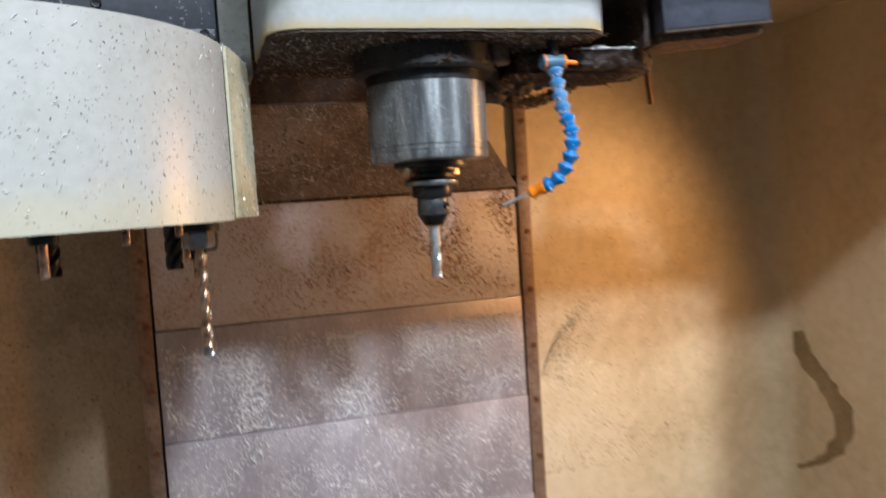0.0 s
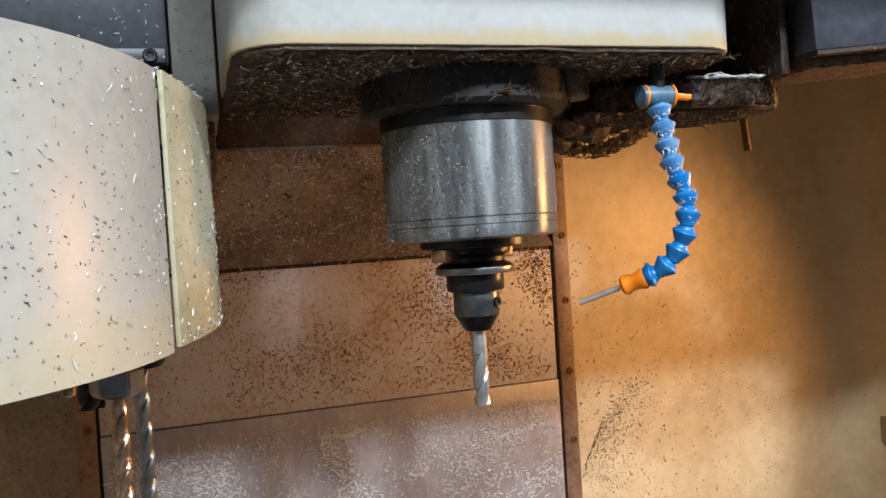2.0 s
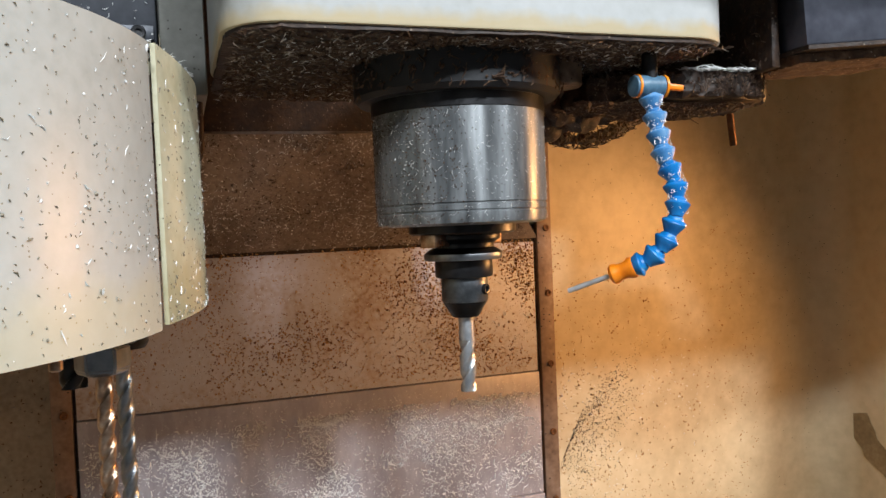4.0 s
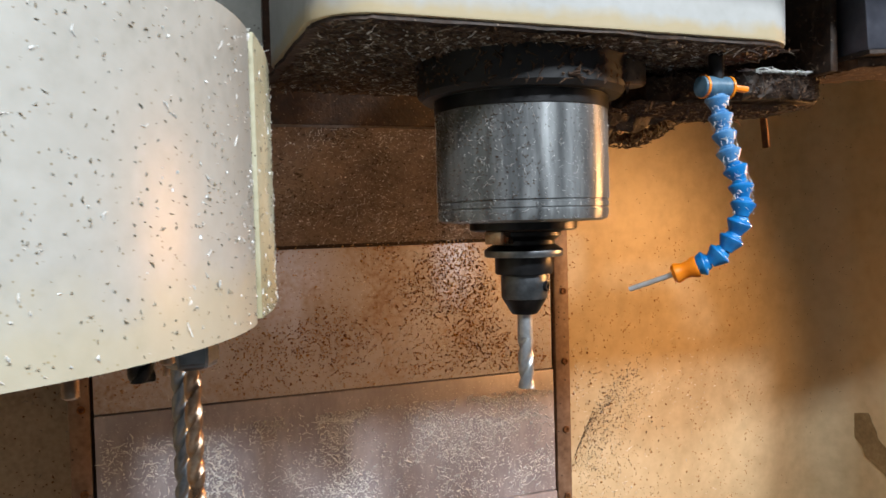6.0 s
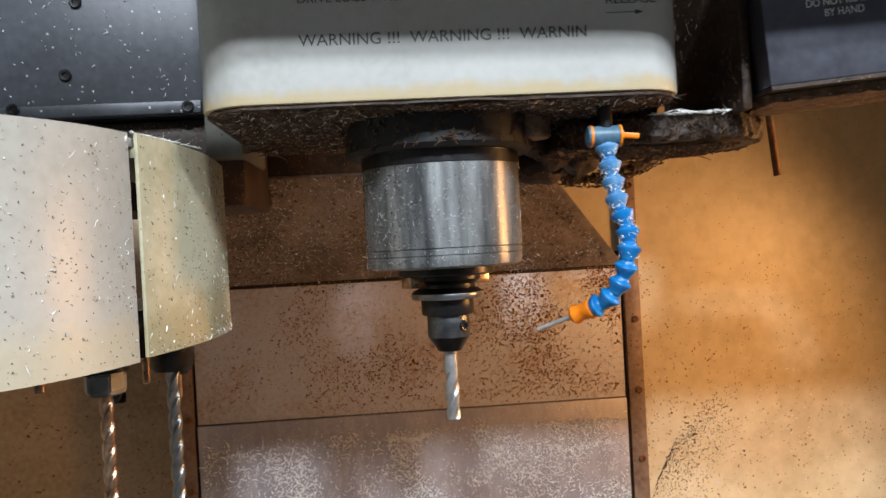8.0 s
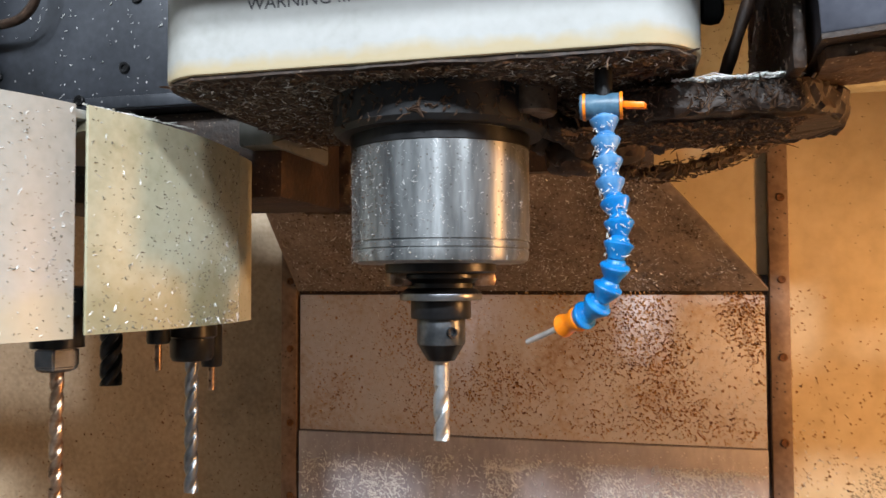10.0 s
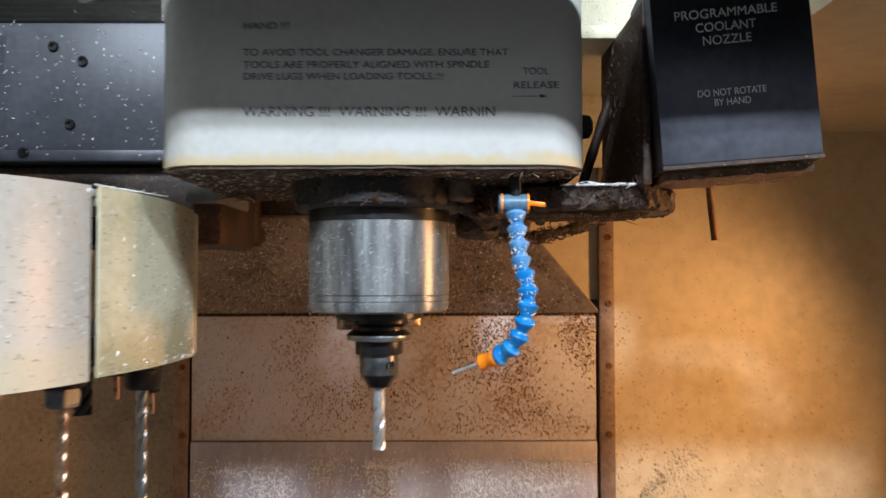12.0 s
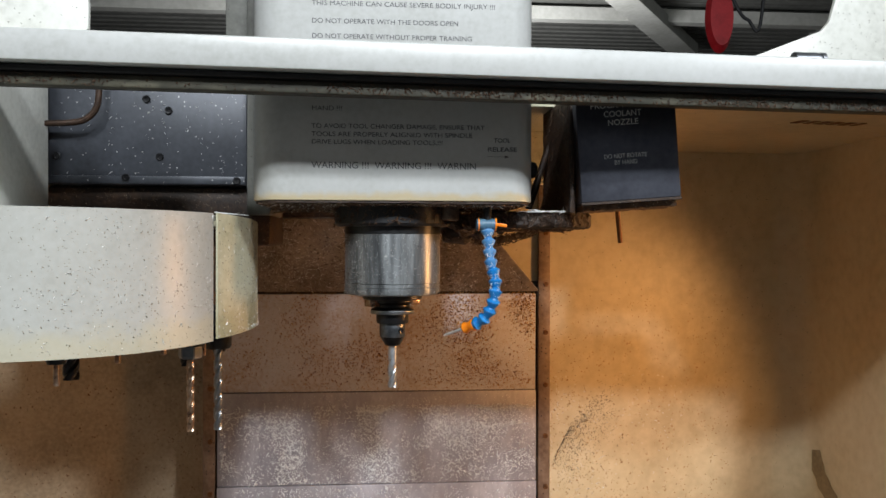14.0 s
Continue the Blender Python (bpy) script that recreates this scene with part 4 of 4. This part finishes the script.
swarf("swarf_crumbs", "dark crumbs on the mounting ring", patch(260, 10, lambda a, b: round_spot(0.0868, lerp(-190, 20, a), lerp(1.470, 1.497, b)), 0.3), SLUDGE, 0.004, 0.0016, 10)
swarf("swarf_crumbs", "dark crumbs stuck on the white drum", patch(420, 11, lambda a, b: round_spot(R, lerp(-85, -14, a ** 0.6), lerp(1.317, 1.48, b), CX, CY), 0.4), SPECK, 0.0015, 0.0007, 11, rise=0.08)
swarf("metal_chips", "bright chips stuck on the white drum", patch(170, 12, lambda a, b: round_spot(R, lerp(-85, -14, a ** 0.6), lerp(1.317, 1.48, b), CX, CY), 0.3), CHIP, 0.0018, 0.0008, 12)
swarf("swarf_crumbs", "brown crumbs on the tan back wall", patch(1700, 13, lambda a, b: ((lerp(0.372, 0.80, a ** 1.4), 0.5895, lerp(0.72, 1.34, b ** 1.6)), FRONT), 0.6), DIRT, 0.0024, 0.0016, 13, rise=0.05)
swarf("metal_chips", "bright chips on the tan back wall", patch(420, 14, lambda a, b: ((lerp(0.372, 0.70, a ** 1.6), 0.5895, lerp(0.72, 1.15, b)), FRONT), 0.8), CHIP, 0.003, 0.0009, 14)
swarf("swarf_crumbs", "brown crumbs on the back wall beside the tool changer", patch(500, 15, lambda a, b: ((lerp(-1.0, -0.41, a), 0.6645, lerp(0.75, 1.32, b)), FRONT), 0.6), CRUST, 0.0030, 0.0018, 15, rise=0.05)
swarf("metal_chips", "chips stuck on the dark cover plate", patch(150, 16, lambda a, b: ((lerp(-0.55, -0.24, a ** 0.6), 0.1115, lerp(1.555, 1.72, b)), FRONT), 0.6), CHIP, 0.0024, 0.0009, 16)
swarf("metal_chips", "pale swarf piled along the bracket", patch(500, 17, lambda a, b: ((lerp(0.18, 0.262, a), lerp(-0.066, -0.052, b), 1.490), (0, -0.3, 1)), 0.3), CHIP, 0.004, 0.001, 17)
swarf("swarf_crumbs", "dark swarf caked on the bracket", patch(1900, 18, lambda a, b: ((lerp(0.10, 0.268, a), lerp(-0.042, 0.07, b), 1.466), (0, 0, -1)), 0.4), SLUDGE, 0.005, 0.002, 18)
swarf("swarf_crumbs", "dark crumbs caked on the header rail", patch(1800, 19, lambda a, b: ((lerp(-0.7, 0.9, a), -0.2353, lerp(1.614, 1.628, b) + 0.0085 - 0.01483 * lerp(-0.7, 0.9, a)), FRONT), 0.9, 9), SLUDGE, 0.0021, 0.0015, 19)
swarf("metal_chips", "pale chips clinging to the blue hose", [(tuple(at_length(length[-1] * u) + Vector((math.cos(w), math.sin(w), 0)) * 0.0075), (math.cos(w), math.sin(w), 0.2)) for u, w in np.random.default_rng(5).uniform((0.0, 2.2), (0.62, 5.6), (260, 2))], CHIP, 0.0022, 0.0007, 20)
loop_line = spline([(0.110, 0.075, 1.468), (0.125, 0.09, 1.456), (0.155, 0.10, 1.450), (0.19, 0.11, 1.452), (0.23, 0.13, 1.463), (0.27, 0.15, 1.478)], 16)
swarf("swarf_crumbs", "swarf caked on the hose loop", [(tuple(loop_line[int(u * (len(loop_line) - 1))] + Vector((0, math.sin(w), math.cos(w))) * 0.008), (0, math.sin(w), math.cos(w))) for u, w in np.random.default_rng(6).uniform((0, 2.2), (1, 6.2), (420, 2))], SLUDGE, 0.004, 0.0016, 21)
swarf("metal_chips", "chips piled on the upper edge of the drum cover", patch(160, 22, lambda a, b: ((lerp(-0.238, -0.212, a), lerp(-0.125, -0.02, a) + lerp(-0.004, 0.004, b), 1.4835), (0, 0, 1)), 0.2), CHIP, 0.003, 0.0009, 22)
swarf("swarf_crumbs", "grey smear of fine swarf on the tan wall", [((0.378 + 0.15 * u + 0.018 * abs(v), 0.5893, 0.93 + 0.15 * u ** 0.6 + 0.035 * v), FRONT) for u, v in zip(np.random.default_rng(7).beta(1.1, 1.8, 1300), np.random.default_rng(8).normal(0, 1, 1300))], SLUDGE, 0.0015, 0.0011, 23, rise=0.05)
swarf("metal_chips", "dull chips caked on the front of the bracket", patch(420, 24, lambda a, b: ((lerp(0.10, 0.27, a), lerp(-0.047, -0.062, min(a * 1.6, 1)), lerp(1.468, 1.489, b)), FRONT), 0.4, 30), SLUDGE, 0.0030, 0.0011, 24)
swarf("swarf_crumbs", "dark swarf caked on the riser of the bracket", patch(500, 25, lambda a, b: ((0.2512, lerp(-0.083, 0.09, a), lerp(1.49, 1.65, b)), (-1, 0, 0)), 0.4, 30), SLUDGE, 0.0032, 0.0012, 25)
# curved streak down the side wall, darker than the tan paint
line = spline([(0, 0.53, 0.98), (0, 0.50, 0.93), (0, 0.45, 0.885), (0, 0.40, 0.83), (0, 0.40, 0.77), (0, 0.45, 0.71), (0, 0.55, 0.66)], 8)
bm = bmesh.new()
left = [bm.verts.new((0.9747, p.y - 0.028 - 0.014 * noise.noise(p * 40), p.z)) for p in line]
right = [bm.verts.new((0.9747, p.y + 0.026 + 0.014 * noise.noise(p * 47), p.z - 0.012)) for p in line]
for i in range(len(line) - 1):
    bm.faces.new((left[i], left[i + 1], right[i + 1], right[i]))
ext = bmesh.ops.extrude_face_region(bm, geom=bm.faces[:])
bmesh.ops.translate(bm, vec=(-0.0012, 0, 0), verts=[v for v in ext["geom"] if isinstance(v, bmesh.types.BMVert)])
solid("wall_streak", bm, material("dark_tan_streak", [srgb(112, 92, 62), srgb(136, 114, 80), srgb(158, 138, 104)], 0.4, scale=20, bump=0.05), "dark curved streak on the tan side wall", kind="structure", smooth=False)


def side_spot(a, b):
    k = min(int(a * (len(side_line) - 1)), len(side_line) - 2)
    p, d = side_line[k].lerp(side_line[k + 1], a * (len(side_line) - 1) - k), side_line[k + 1] - side_line[k]
    return ((p.x, p.y, lerp(1.318, 1.475, b ** 2)), (d.y, -d.x, 0))


swarf("swarf_crumbs", "brown crumbs on the yellowed side cover", patch(330, 26, side_spot, 0.4, 30), SPECK, 0.0022, 0.0010, 26, rise=0.08)
swarf("metal_chips", "bright chips on the yellowed side cover", patch(170, 27, side_spot, 0.4, 30), CHIP, 0.0024, 0.0008, 27)

knob = thing("clamp_knob", (0.21, 0.0, 1.54), "black plastic knob on the side of the spindle housing", "knob")
bm = lathe([(0.004, -0.012), (0.005, 0.0), (0.011, 0.002), (0.0125, 0.008), (0.0115, 0.014), (0.006, 0.017)], 28)
part("grip", turned(bm, pose(0.202, -0.01, 1.556, 0, 90, 0)), RUBBER, knob)

# ridges of chips on the grey panel, and bright bits under the housing
for x0, x1, z, n, seed in ((-0.068, 0.005, 1.069, 150, 31), (0.175, 0.333, 1.073, 190, 32), (0.19, 0.333, 1.033, 190, 33), (-0.36, -0.28, 1.06, 90, 34)):
    swarf("metal_chips", "ridge of bright chips across the grey panel", patch(n, seed, lambda a, b: ((lerp(x0, x1, a), 0.5713, z + (b - 0.5) * 0.008 + 0.004 * math.sin(a * 9 + seed)), FRONT), 0.2), CHIP, 0.0032, 0.0012, seed)
swarf("metal_chips", "bright bits caught under the spindle housing", patch(620, 35, lambda a, b: ((lerp(-0.187, 0.187, a), lerp(-0.110, 0.165, b), 1.4975), (0, 0, -1)), 0.5), CHIP, 0.0028, 0.0008, 35, rise=0.6)
